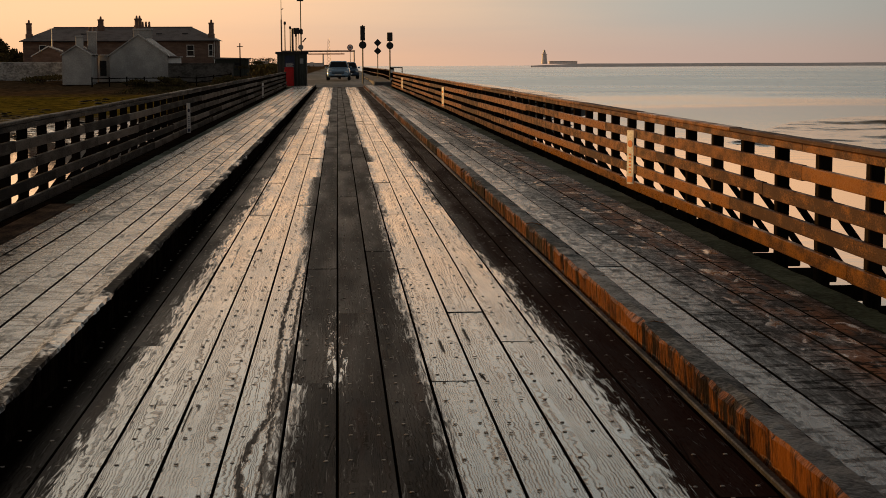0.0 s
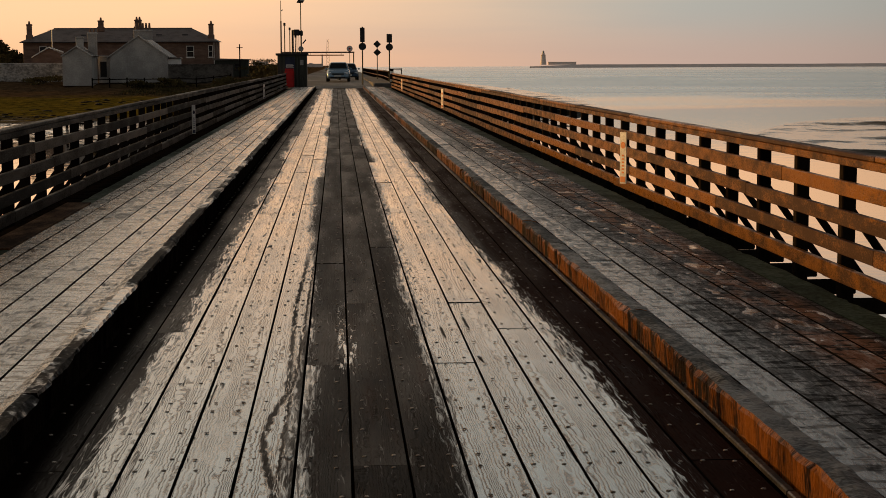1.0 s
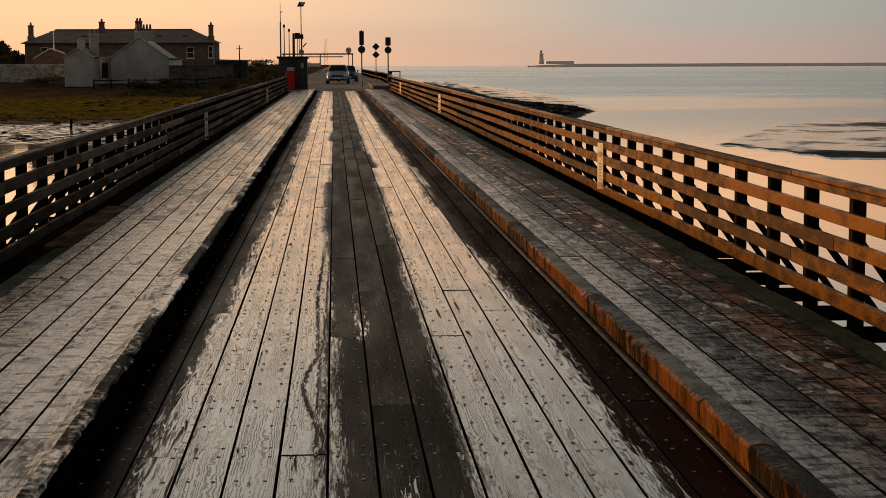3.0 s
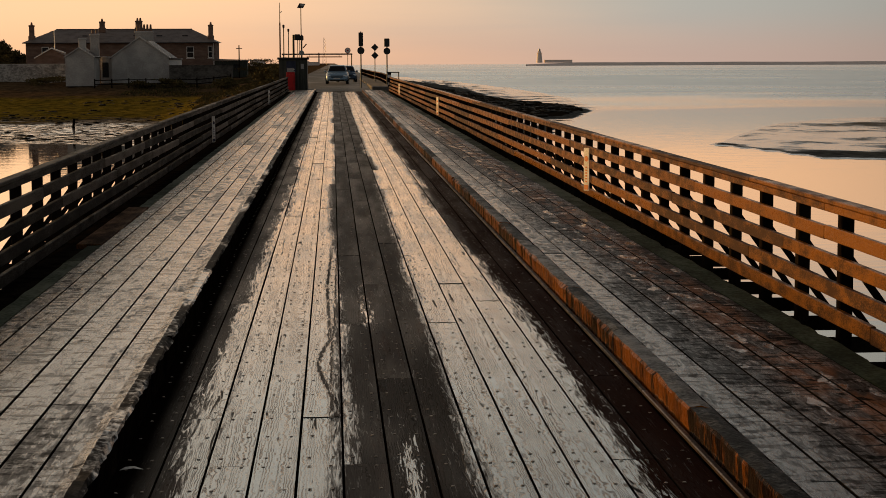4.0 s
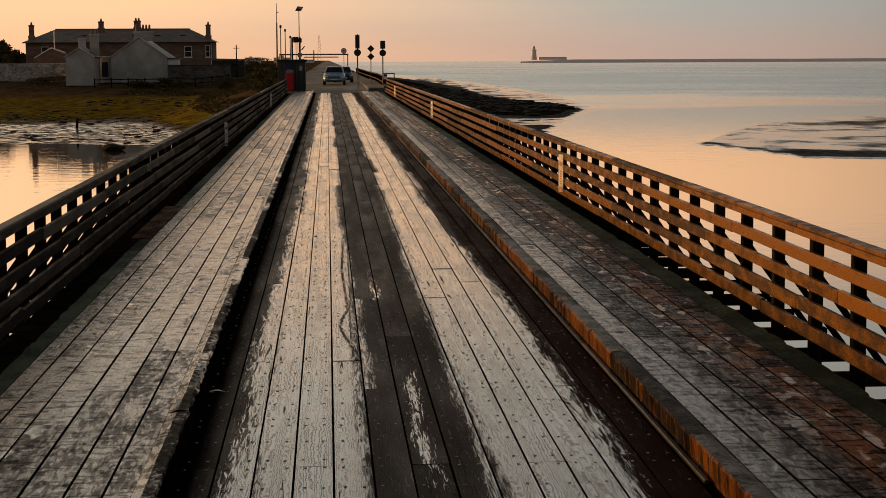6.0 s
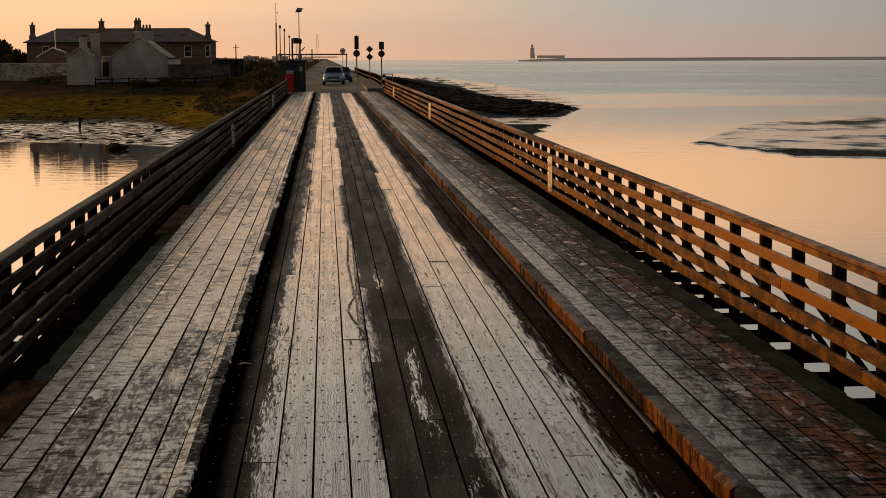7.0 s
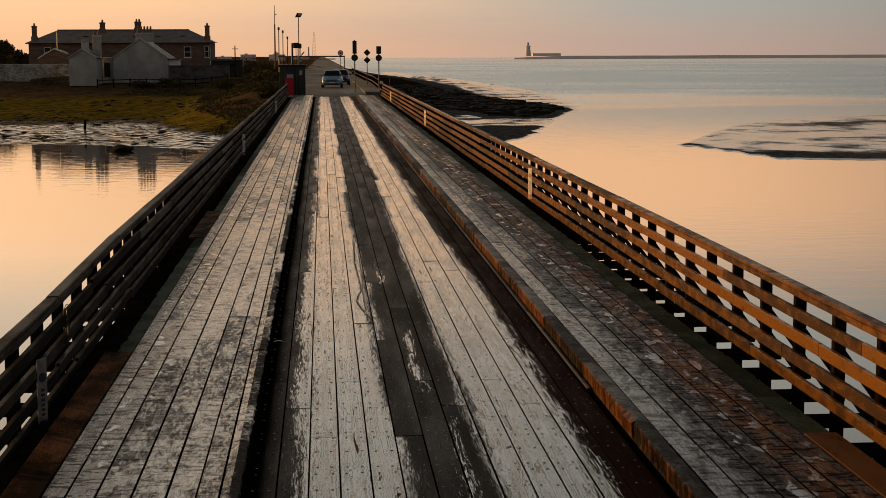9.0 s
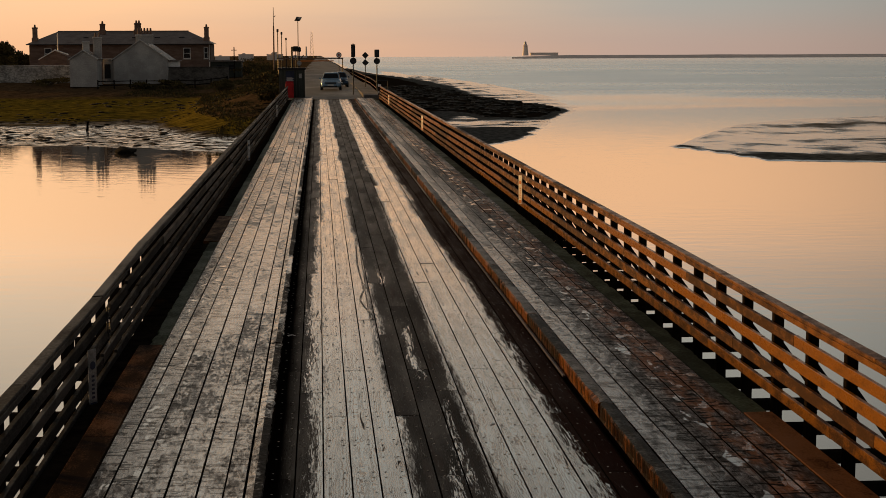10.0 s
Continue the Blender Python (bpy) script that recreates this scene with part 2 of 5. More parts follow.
def footway_wood(name, wet_side):
    """Old footway planks: scuffed pale on top, black checks across them, damp films; brown and wetter away from the kerb."""
    m, nt, b, at = blank(name)
    rnd = nt.nodes.new("ShaderNodeObjectInfo").outputs["Random"]
    s = nt.nodes.new("ShaderNodeSeparateXYZ")
    wire(nt, at, s.inputs[0])
    across = calc(nt, "ABSOLUTE", s.outputs[0])
    comb = nt.nodes.new("ShaderNodeCombineXYZ")
    wire(nt, calc(nt, "MULTIPLY", rnd, 53.0), comb.inputs[0])
    wire(nt, calc(nt, "MULTIPLY", rnd, 29.0), comb.inputs[2])
    shift = nt.nodes.new("ShaderNodeVectorMath")
    shift.operation = "ADD"
    wire(nt, at, shift.inputs[0])
    wire(nt, comb.outputs[0], shift.inputs[1])
    own = shift.outputs[0]
    scuff = grain(nt, own, 1.0, (11, 3.0, 1), 9.0, 0.76, 0.3)
    broad = grain(nt, at, 1.0, (1.8, 0.45, 1), 4.0, 0.6)
    rows_ = grain(nt, own, 1.0, (34, 7.0, 4), 6.0, 0.7, 0.6)
    fibre = grain(nt, own, 1.0, (120, 5, 4), 4.0, 0.6, 0.4)
    check = calc(nt, "MULTIPLY", span(nt, grain(nt, own, 1.0, (5.0, 14, 1), 3.0, 0.55, 0.5), 0.555, 0.575), span(nt, scuff, 0.30, 0.42))
    crack = span(nt, grain(nt, own, 1.0, (44, 1.3, 4), 4.0, 0.6, 0.6), 0.62, 0.65, 0.0, 0.8)
    check = calc(nt, "MAXIMUM", check, crack)
    score = calc(nt, "MULTIPLY", span(nt, grain(nt, own, 1.0, (26, 0.9, 1), 3.0, 0.5, 0.3), 0.63, 0.67), 0.55)
    level = calc(nt, "ADD", calc(nt, "MULTIPLY", scuff, 0.44), calc(nt, "MULTIPLY", rows_, 0.34))
    level = calc(nt, "ADD", level, calc(nt, "ADD", calc(nt, "MULTIPLY", broad, 0.14), calc(nt, "MULTIPLY", fibre, 0.08)))
    level = calc(nt, "ADD", level, calc(nt, "MULTIPLY", calc(nt, "SUBTRACT", rnd, 0.5), 0.07))
    level = calc(nt, "ADD", calc(nt, "MULTIPLY", calc(nt, "SUBTRACT", level, 0.5), 1.35 if wet_side else 1.75), 0.495)
    stray = calc(nt, "ADD", across, calc(nt, "MULTIPLY", calc(nt, "SUBTRACT", broad, 0.5), 0.5))
    puddle = grain(nt, at, 1.0, (6.5, 2.4, 1), 4.0, 0.55, 0.4)
    if wet_side:
        level = calc(nt, "ADD", level, span(nt, stray, 1.75, 2.5, 0.030, -0.050))
        col = steps(nt, level, [(0.36, (0.005, 0.005, 0.005)), (0.46, (0.014, 0.0145, 0.015)), (0.56, (0.032, 0.034, 0.036)), (0.63, (0.085, 0.092, 0.096)), (0.71, (0.24, 0.255, 0.25))])
        brown = span(nt, stray, 2.02, 2.34, 0.0, 0.85)
        tan = steps(nt, level, [(0.36, (0.004, 0.003, 0.0025)), (0.46, (0.018, 0.0095, 0.007)), (0.56, (0.034, 0.017, 0.011)), (0.66, (0.062, 0.036, 0.024))])
        col = blend(nt, brown, col, tan)
        # Orange of the sunlit rails mirrored in wet wood, coloured in as a patchy band
        rail_reflection = calc(nt, "MULTIPLY", span(nt, across, 2.30, 2.50), span(nt, across, 2.90, 2.72))
        rail_reflection = calc(nt, "MULTIPLY", rail_reflection, span(nt, grain(nt, at, 1.0, (5, 1.3, 1), 4.0, 0.6, 0.4), 0.40, 0.56, 0.0, 0.95))
        col = blend(nt, rail_reflection, col, blend(nt, rows_, (0.030, 0.010, 0.003), (0.25, 0.088, 0.019)))
        film = span(nt, calc(nt, "ADD", puddle, span(nt, across, 2.10, 2.42, -0.16, 0.0)), 0.57, 0.61)
        film = calc(nt, "MULTIPLY", film, span(nt, across, 2.95, 2.80))
        damp = calc(nt, "MAXIMUM", calc(nt, "MULTIPLY", film, 0.26), span(nt, stray, 1.85, 2.3, 0.30, 0.07))
    else:
        level = calc(nt, "ADD", level, span(nt, stray, 1.8, 2.75, 0.055, 0.028))
        col = steps(nt, level, [(0.36, (0.006, 0.005, 0.004)), (0.44, (0.030, 0.026, 0.023)), (0.50, (0.080, 0.074, 0.066)), (0.56, (0.18, 0.175, 0.163)), (0.64, (0.38, 0.38, 0.355))])
        brown = span(nt, stray, 2.30, 2.72, 0.0, 0.85)
        tan = steps(nt, level, [(0.34, (0.012, 0.010, 0.0085)), (0.43, (0.045, 0.035, 0.030)), (0.53, (0.095, 0.078, 0.068)), (0.65, (0.24, 0.205, 0.18))])
        col = blend(nt, brown, col, tan)
        film = calc(nt, "MULTIPLY", span(nt, puddle, 0.60, 0.65), span(nt, across, 2.3, 2.55))
        damp = calc(nt, "MAXIMUM", calc(nt, "MULTIPLY", film, 0.7), span(nt, stray, 2.1, 2.7, 0.85, 0.18))
    col = blend(nt, calc(nt, "MULTIPLY", score, calc(nt, "SUBTRACT", 1.0, film)), col, (0.16, 0.155, 0.14) if wet_side else (0.42, 0.40, 0.34))
    col = blend(nt, check, col, (0.004, 0.0035, 0.003))
    wire(nt, col, b.inputs["Base Color"])
    rough = calc(nt, "SUBTRACT", span(nt, level, 0.42, 0.60, 0.46, 0.22 if wet_side else 0.13), calc(nt, "MULTIPLY", film, 0.30))
    wire(nt, calc(nt, "MAXIMUM", rough, 0.06), b.inputs["Roughness"])
    sheen = calc(nt, "MULTIPLY", damp, span(nt, level, 0.40, 0.58, 0.25, 1.35))
    sheen = calc(nt, "MULTIPLY", calc(nt, "MAXIMUM", sheen, calc(nt, "MULTIPLY", film, 0.50 if wet_side else 0.75)), calc(nt, "SUBTRACT", 1.0, calc(nt, "MULTIPLY", check, 0.9)))
    wire(nt, sheen, b.inputs["Specular IOR Level"])
    rise_ = calc(nt, "SUBTRACT", calc(nt, "ADD", level, calc(nt, "MULTIPLY", rows_, 0.3)), calc(nt, "MULTIPLY", check, 0.35))
    rise_ = calc(nt, "MULTIPLY", calc(nt, "SUBTRACT", rise_, 0.65), calc(nt, "SUBTRACT", 1.0, calc(nt, "MULTIPLY", film, 0.93)))
    wire(nt, relief(nt, rise_, 0.55, 0.008), b.inputs["Normal"])
    return m


def water_surface():
    """Calm tidal water: glassy near the bridge, ruffled farther out."""
    m, nt, b, at = blank("tidal_water")
    nt.nodes.remove(b)
    out = nt.nodes["Material Output"]
    wind = grain(nt, at, 0.012, (1, 1, 1), 3.0, 0.5, 0.5)
    s = nt.nodes.new("ShaderNodeSeparateXYZ")
    wire(nt, at, s.inputs[0])
    far = span(nt, calc(nt, "ADD", s.outputs[1], calc(nt, "MULTIPLY", calc(nt, "SUBTRACT", wind, 0.5), 260.0)), 170.0, 330.0)
    swell = grain(nt, at, 0.5, (1, 2.2, 1), 3.0, 0.55, 0.3)
    chop = grain(nt, at, 2.2, (1, 1.8, 1), 3.0, 0.6)
    waves = calc(nt, "ADD", calc(nt, "MULTIPLY", swell, span(nt, far, 0, 1, 0.05, 1.3)), calc(nt, "MULTIPLY", chop, span(nt, far, 0, 1, 0.004, 0.45)))
    nrm = relief(nt, waves, 0.6, 0.25)
    gl = nt.nodes.new("ShaderNodeBsdfGlossy")
    lanes = grain(nt, at, 0.006, (1, 1.2, 1), 5.0, 0.6, 0.6)
    wire(nt, calc(nt, "MULTIPLY", far, span(nt, lanes, 0.36, 0.66, 0.31, 0.25)), gl.inputs["Roughness"])
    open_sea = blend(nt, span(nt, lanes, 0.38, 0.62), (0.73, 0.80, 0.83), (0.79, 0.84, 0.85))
    # From 500 m out the reflection tint pales, standing in for horizon haze
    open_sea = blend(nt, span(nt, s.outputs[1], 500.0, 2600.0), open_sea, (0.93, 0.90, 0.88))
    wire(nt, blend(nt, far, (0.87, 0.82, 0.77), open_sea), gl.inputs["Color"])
    wire(nt, nrm, gl.inputs["Normal"])
    body = nt.nodes.new("ShaderNodeBsdfDiffuse")
    body.inputs["Color"].default_value = (0.07, 0.068, 0.06, 1)
    fr = nt.nodes.new("ShaderNodeFresnel")
    fr.inputs["IOR"].default_value = 1.33
    mix = nt.nodes.new("ShaderNodeMixShader")
    wire(nt, span(nt, fr.outputs[0], 0.02, 0.5, 0.05, 0.93, smooth=False), mix.inputs[0])
    wire(nt, body.outputs[0], mix.inputs[1])
    wire(nt, gl.outputs[0], mix.inputs[2])
    wire(nt, mix.outputs[0], out.inputs["Surface"])
    return m


def shore_ground():
    """Wet mud at the waterline, green weed flats above it, brown rough grass on the bank."""
    m, nt, b, at = blank("tidal_shore")
    s = nt.nodes.new("ShaderNodeSeparateXYZ")
    wire(nt, at, s.inputs[0])
    broad = grain(nt, at, 0.10, (1, 2.5, 1), 5.0, 0.6)
    clump = grain(nt, at, 0.9, (1, 2.0, 1), 5.0, 0.65)
    z = calc(nt, "ADD", s.outputs[2], calc(nt, "MULTIPLY", calc(nt, "SUBTRACT", broad, 0.5), 0.7))
    z = calc(nt, "ADD", z, calc(nt, "MULTIPLY", calc(nt, "SUBTRACT", clump, 0.5), 0.5))
    mud = blend(nt, span(nt, clump, 0.35, 0.65), (0.020, 0.017, 0.013), (0.07, 0.06, 0.048))
    green = blend(nt, span(nt, clump, 0.35, 0.65), (0.034, 0.027, 0.006), (0.165, 0.120, 0.018))
    brown = blend(nt, span(nt, clump, 0.35, 0.65), (0.034, 0.023, 0.013), (0.098, 0.064, 0.034))
    col = blend(nt, span(nt, z, -3.15, -2.95), mud, green)
    col = blend(nt, span(nt, z, -2.15, -1.9), col, brown)
    right = span(nt, s.outputs[0], 4.5, 6.0)
    silt = blend(nt, span(nt, grain(nt, at, 1.6, (1, 0.5, 1), 4.0, 0.65), 0.4, 0.6), (0.045, 0.046, 0.043), (0.095, 0.095, 0.086))
    low = calc(nt, "ADD", s.outputs[2], calc(nt, "MULTIPLY", calc(nt, "SUBTRACT", clump, 0.5), 0.11))
    soaked = span(nt, low, -3.82, -3.875)
    silt = blend(nt, soaked, silt, (0.19, 0.18, 0.165))
    silt = blend(nt, span(nt, low, -3.66, -3.60), silt, (0.016, 0.012, 0.008))
    col = blend(nt, right, col, silt)
    wire(nt, col, b.inputs["Base Color"])
    wet = span(nt, z, -3.05, -3.35)
    gloss = calc(nt, "MULTIPLY", wet, span(nt, clump, 0.45, 0.55))
    gloss = calc(nt, "ADD", calc(nt, "MULTIPLY", gloss, calc(nt, "SUBTRACT", 1.0, right)), calc(nt, "MULTIPLY", soaked, right))
    wire(nt, calc(nt, "ADD", span(nt, gloss, 0, 1, 0.9, 0.10), calc(nt, "MULTIPLY", calc(nt, "MULTIPLY", soaked, right), 0.07)), b.inputs["Roughness"])
    wire(nt, gloss, b.inputs["Specular IOR Level"])
    bumps = calc(nt, "MULTIPLY", clump, span(nt, calc(nt, "MULTIPLY", soaked, right), 0, 1, 1.0, 0.10))
    wire(nt, relief(nt, bumps, 0.5, 0.05), b.inputs["Normal"])
    return m


ROAD = road_wood()


def scuffed_top():
    """Old kerb timber, nearly black with damp, scraped pale in a few places."""
    m, nt, b, at = blank("scuffed_kerb_top")
    s = nt.nodes.new("ShaderNodeSeparateXYZ")
    wire(nt, at, s.inputs[0])
    level = calc(nt, "ADD", calc(nt, "MULTIPLY", grain(nt, at, 1.0, (3, 0.9, 2), 3.0, 0.6), 0.55), calc(nt, "MULTIPLY", grain(nt, at, 22.0, (1, 0.6, 1), 4.0, 0.65), 0.45))
    scrape = calc(nt, "MULTIPLY", span(nt, s.outputs[1], 8.2, 9.0), span(nt, s.outputs[1], 11.2, 10.2))
    level = calc(nt, "ADD", level, calc(nt, "MULTIPLY", scrape, 0.12))
    wire(nt, steps(nt, level, [(0.43, (0.005, 0.0045, 0.004)), (0.51, (0.026, 0.024, 0.022)), (0.57, (0.080, 0.077, 0.071)), (0.65, (0.30, 0.295, 0.27))]), b.inputs["Base Color"])
    wire(nt, span(nt, level, 0.5, 0.62, 0.6, 0.2), b.inputs["Roughness"])
    wire(nt, span(nt, level, 0.5, 0.62, 0.02, 0.8), b.inputs["Specular IOR Level"])
    wire(nt, relief(nt, level, 0.5, 0.012), b.inputs["Normal"])
    return m


WALK_L = footway_wood("damp_footway_planks", False)
WALK_R = footway_wood("mossy_footway_planks", True)
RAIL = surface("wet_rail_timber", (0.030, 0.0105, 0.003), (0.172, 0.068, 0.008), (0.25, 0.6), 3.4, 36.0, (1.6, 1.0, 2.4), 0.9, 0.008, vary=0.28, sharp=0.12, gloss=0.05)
# Rail timber again for the left fence, darkened to hold its inner side's shade
RAIL_SHADED = surface("shaded_rail_timber", (0.006, 0.006, 0.0058), (0.022, 0.0205, 0.019), (0.45, 0.75), 2.2, 30.0, (1.2, 0.5, 2.2), 0.5, 0.005, vary=0.25, gloss=0.05)
OUTER = surface("wet_brown_outer_plank", (0.014, 0.006, 0.003), (0.115, 0.046, 0.013), (0.45, 0.8), 1.6, 30.0, (2.4, 0.9, 1), 0.8, 0.008, vary=0.2, sharp=0.13, gloss=0.015)
MOSSY = surface("black_mossy_plank", (0.009, 0.015, 0.008), (0.028, 0.045, 0.024), (0.5, 0.85), 2.4, 30.0, (1, 0.6, 1), 0.9, 0.015, vary=0.2, gloss=0.04)
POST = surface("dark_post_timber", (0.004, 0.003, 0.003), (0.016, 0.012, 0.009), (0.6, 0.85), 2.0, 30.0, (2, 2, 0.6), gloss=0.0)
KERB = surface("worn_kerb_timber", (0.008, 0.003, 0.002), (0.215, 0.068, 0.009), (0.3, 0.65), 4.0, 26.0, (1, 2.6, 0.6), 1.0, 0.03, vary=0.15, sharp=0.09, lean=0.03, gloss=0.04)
KERB_FOOT = surface("dark_kerb_strip", (0.004, 0.002, 0.0015), (0.024, 0.010, 0.005), (0.4, 0.7), 3.0, 26.0, (1, 1.6, 0.6), 0.8, 0.01, vary=0.3, sharp=0.09)
KERB_TOP = surface("mossy_kerb_top", (0.006, 0.006, 0.004), (0.040, 0.033, 0.025), (0.35, 0.7), 5.0, 40.0, (1, 0.8, 1), 0.9, 0.02, vary=0.2, sharp=0.09, gloss=0.12)
KERB_PALE = scuffed_top()
BEAM = surface("tarred_beam_timber", (0.005, 0.004, 0.0035), (0.016, 0.013, 0.010), (0.6, 0.9), 1.0, 20.0, gloss=0.0)
STEEL = surface("rusty_steel", (0.05, 0.035, 0.025), (0.22, 0.19, 0.16), (0.3, 0.55), 20.0, 200.0, metal=0.8)
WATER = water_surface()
SHORE = shore_ground()
ASPHALT = surface("damp_asphalt", (0.030, 0.028, 0.026), (0.075, 0.070, 0.064), (0.45, 0.75), 0.25, 30.0, (1, 0.25, 1), 0.3, 0.004)
WHITE = surface("grubby_white_paint", (0.50, 0.47, 0.43), (0.82, 0.79, 0.74), (0.4, 0.6), 4.0, 40.0)
ORANGE = surface("faded_orange_paint", (0.50, 0.13, 0.03), (0.72, 0.22, 0.05), (0.4, 0.6), 4.0, 40.0)
RED = surface("red_gloss_paint", (0.30, 0.006, 0.007), (0.42, 0.012, 0.012), (0.3, 0.45), 3.0, 40.0)
BLUE = surface("navy_blue_paint", (0.012, 0.016, 0.035), (0.025, 0.032, 0.060), (0.3, 0.5), 3.0, 40.0)
HUT = surface("dark_green_painted_boards", (0.018, 0.022, 0.018), (0.045, 0.050, 0.040), (0.45, 0.7), 2.0, 30.0, (3, 3, 0.5))
DARK = surface("black_coated_metal", (0.010, 0.010, 0.011), (0.030, 0.029, 0.028), (0.4, 0.6), 5.0, 60.0)
GREYM = surface("galvanised_steel", (0.18, 0.18, 0.18), (0.34, 0.34, 0.33), (0.35, 0.55), 8.0, 80.0, metal=0.6)
RENDERW = surface("weathered_grey_render", (0.32, 0.30, 0.28), (0.50, 0.475, 0.44), (0.8, 0.95), 0.5, 6.0)
PALE = surface("whitewashed_render", (0.60, 0.585, 0.56), (0.80, 0.78, 0.75), (0.8, 0.95), 0.6, 8.0)
BRICK = surface("dark_brick", (0.125, 0.078, 0.058), (0.225, 0.148, 0.112), (0.8, 0.95), 0.7, 9.0, (1, 1, 3))
SLATE = surface("old_slate", (0.080, 0.068, 0.060), (0.15, 0.125, 0.110), (0.45, 0.75), 0.8, 6.0, (1, 1, 3))
STONE = surface("rubble_stone", (0.16, 0.15, 0.135), (0.58, 0.55, 0.51), (0.8, 0.95), 0.8, 3.0, (1, 1, 1.6), 0.8, 0.05)
DSTONE = surface("dark_garden_stone", (0.04, 0.036, 0.032), (0.12, 0.108, 0.095), (0.8, 0.95), 0.8, 3.0, (1, 1, 1.6), 0.8, 0.05)
GLASS = surface("dark_window_glass", (0.012, 0.013, 0.015), (0.03, 0.03, 0.033), (0.06, 0.12), 2.0, 10.0, bump=0.0, gloss=0.08)
# Very pale base for far-off things, with distance haze mixed into the colour
HAZED_STONE = surface("haze_paled_stone", (0.72, 0.62, 0.56), (0.84, 0.74, 0.67), (0.8, 0.95), 0.05, 0.6, gloss=0.0)
LEAF = surface("dark_foliage", (0.045, 0.037, 0.017), (0.105, 0.083, 0.036), (0.6, 0.9), 1.5, 12.0, gloss=0.0)
ROUGH_GRASS = surface("rough_bank_grass", (0.050, 0.042, 0.018), (0.130, 0.105, 0.045), (0.7, 0.95), 0.5, 9.0, gloss=0.0)
BARK = surface("bark", (0.03, 0.022, 0.016), (0.08, 0.06, 0.045), (0.8, 0.95), 3.0, 20.0)
WEED = surface("black_seaweed", (0.006, 0.005, 0.004), (0.026, 0.021, 0.012), (0.5, 0.9), 1.5, 14.0, bump=0.8, depth=0.03, gloss=0.06)
SILVER = surface("silver_blue_car_paint", (0.17, 0.25, 0.32), (0.21, 0.29, 0.36), (0.22, 0.30), 2.0, 30.0, bump=0.0, metal=0.3)
NAVY = surface("dark_blue_car_paint", (0.03, 0.05, 0.08), (0.05, 0.08, 0.12), (0.22, 0.30), 2.0, 30.0, bump=0.0, metal=0.3)
RUBBER = surface("tyre_rubber", (0.012, 0.012, 0.012), (0.025, 0.025, 0.025), (0.7, 0.9), 5.0, 50.0)
LENS = surface("headlamp_lens", (0.55, 0.57, 0.58), (0.75, 0.76, 0.76), (0.08, 0.15), 5.0, 50.0, bump=0.0)

# ---- building helpers ----


def mesh_of(name, bm, material):
    me = bpy.data.meshes.new(name)
    bmesh.ops.recalc_face_normals(bm, faces=bm.faces)
    bm.to_mesh(me)
    bm.free()
    me.materials.append(material)
    return me


def part(name, bm, material, parent, label="", smooth=False):
    me = mesh_of(name, bm, material)
    if smooth:
        me.shade_smooth()
    ob = new(name, me)
    ob.parent = parent
    if label:
        tagged(ob, label)
    return ob


def piece(name, me, parent, m):
    ob = new(name, me)
    ob.parent, ob.matrix_basis = parent, m
    return ob


def thing(name, label, category, m=Matrix(), group="", kind=""):
    ob = new(name)
    ob.matrix_basis = m
    return tagged(ob, label, category, group, kind)


def box(bm, x0, x1, y0, y1, z0, z1, bevel=0.0):
    r = bmesh.ops.create_cube(bm, size=1.0, matrix=Matrix.LocRotScale(((x0 + x1) / 2, (y0 + y1) / 2, (z0 + z1) / 2), None, (x1 - x0, y1 - y0, z1 - z0)))
    if bevel:
        bmesh.ops.bevel(bm, geom=list({e for v in r["verts"] for e in v.link_edges}), offset=bevel, segments=1, affect="EDGES")
    return bm


def boxed(*args, **kw):
    return box(bmesh.new(), *args, **kw)


def rod(bm, a, b, r0, r1=None, sides=10):
    a, b = Vector(a), Vector(b)
    turn = (b - a).to_track_quat("Z", "Y").to_matrix().to_4x4()
    bmesh.ops.create_cone(bm, cap_ends=True, segments=sides, radius1=r0, radius2=r0 if r1 is None else r1, depth=(b - a).length, matrix=Matrix.Translation((a + b) / 2) @ turn)
    return bm


def rodded(*args, **kw):
    return rod(bmesh.new(), *args, **kw)


def prism(bm, outline, y0, y1):
    """An outline in x and z, drawn out along y."""
    a = [bm.verts.new((x, y0, z)) for x, z in outline]
    b = [bm.verts.new((x, y1, z)) for x, z in outline]
    bm.faces.new(a)
    bm.faces.new(b[::-1])
    for i in range(len(a)):
        j = (i + 1) % len(a)
        bm.faces.new((a[i], b[i], b[j], a[j]))
    return bm


def prismed(outline, y0, y1):
    return prism(bmesh.new(), outline, y0, y1)


def plank_mesh(name, width, length, thick, material, chamfer=0.003):
    """A plank with eased edges; its sides are coloured black to keep the seams shaded."""
    w, c = width / 2, chamfer
    bm = prismed([(-w, -thick), (-w, -c), (-w + c, 0), (w - c, 0), (w, -c), (w, -thick)], 0, length)
    for f in bm.faces:
        f.material_index = 0 if f.calc_center_median().z > -1e-5 else 1
    me = mesh_of(name, bm, material)
    me.materials.append(BEAM)
    return me


SLOPE = pose(0, 8, 0, 0.06, 0, 0) @ pose(0, -8, 0)  # the bridge climbs a little towards the far shore
rng = random.Random(5)
DECK_END, DECK_START, BEAM_AT, BAY = 112.2, -50.0, 0.17, 1.2

# ---- large structure: water, shore, road ----
SEA = -3.9


def smooth(a, b, v):
    t = np.clip((v - a) / (b - a), 0, 1)
    return t * t * (3 - 2 * t)


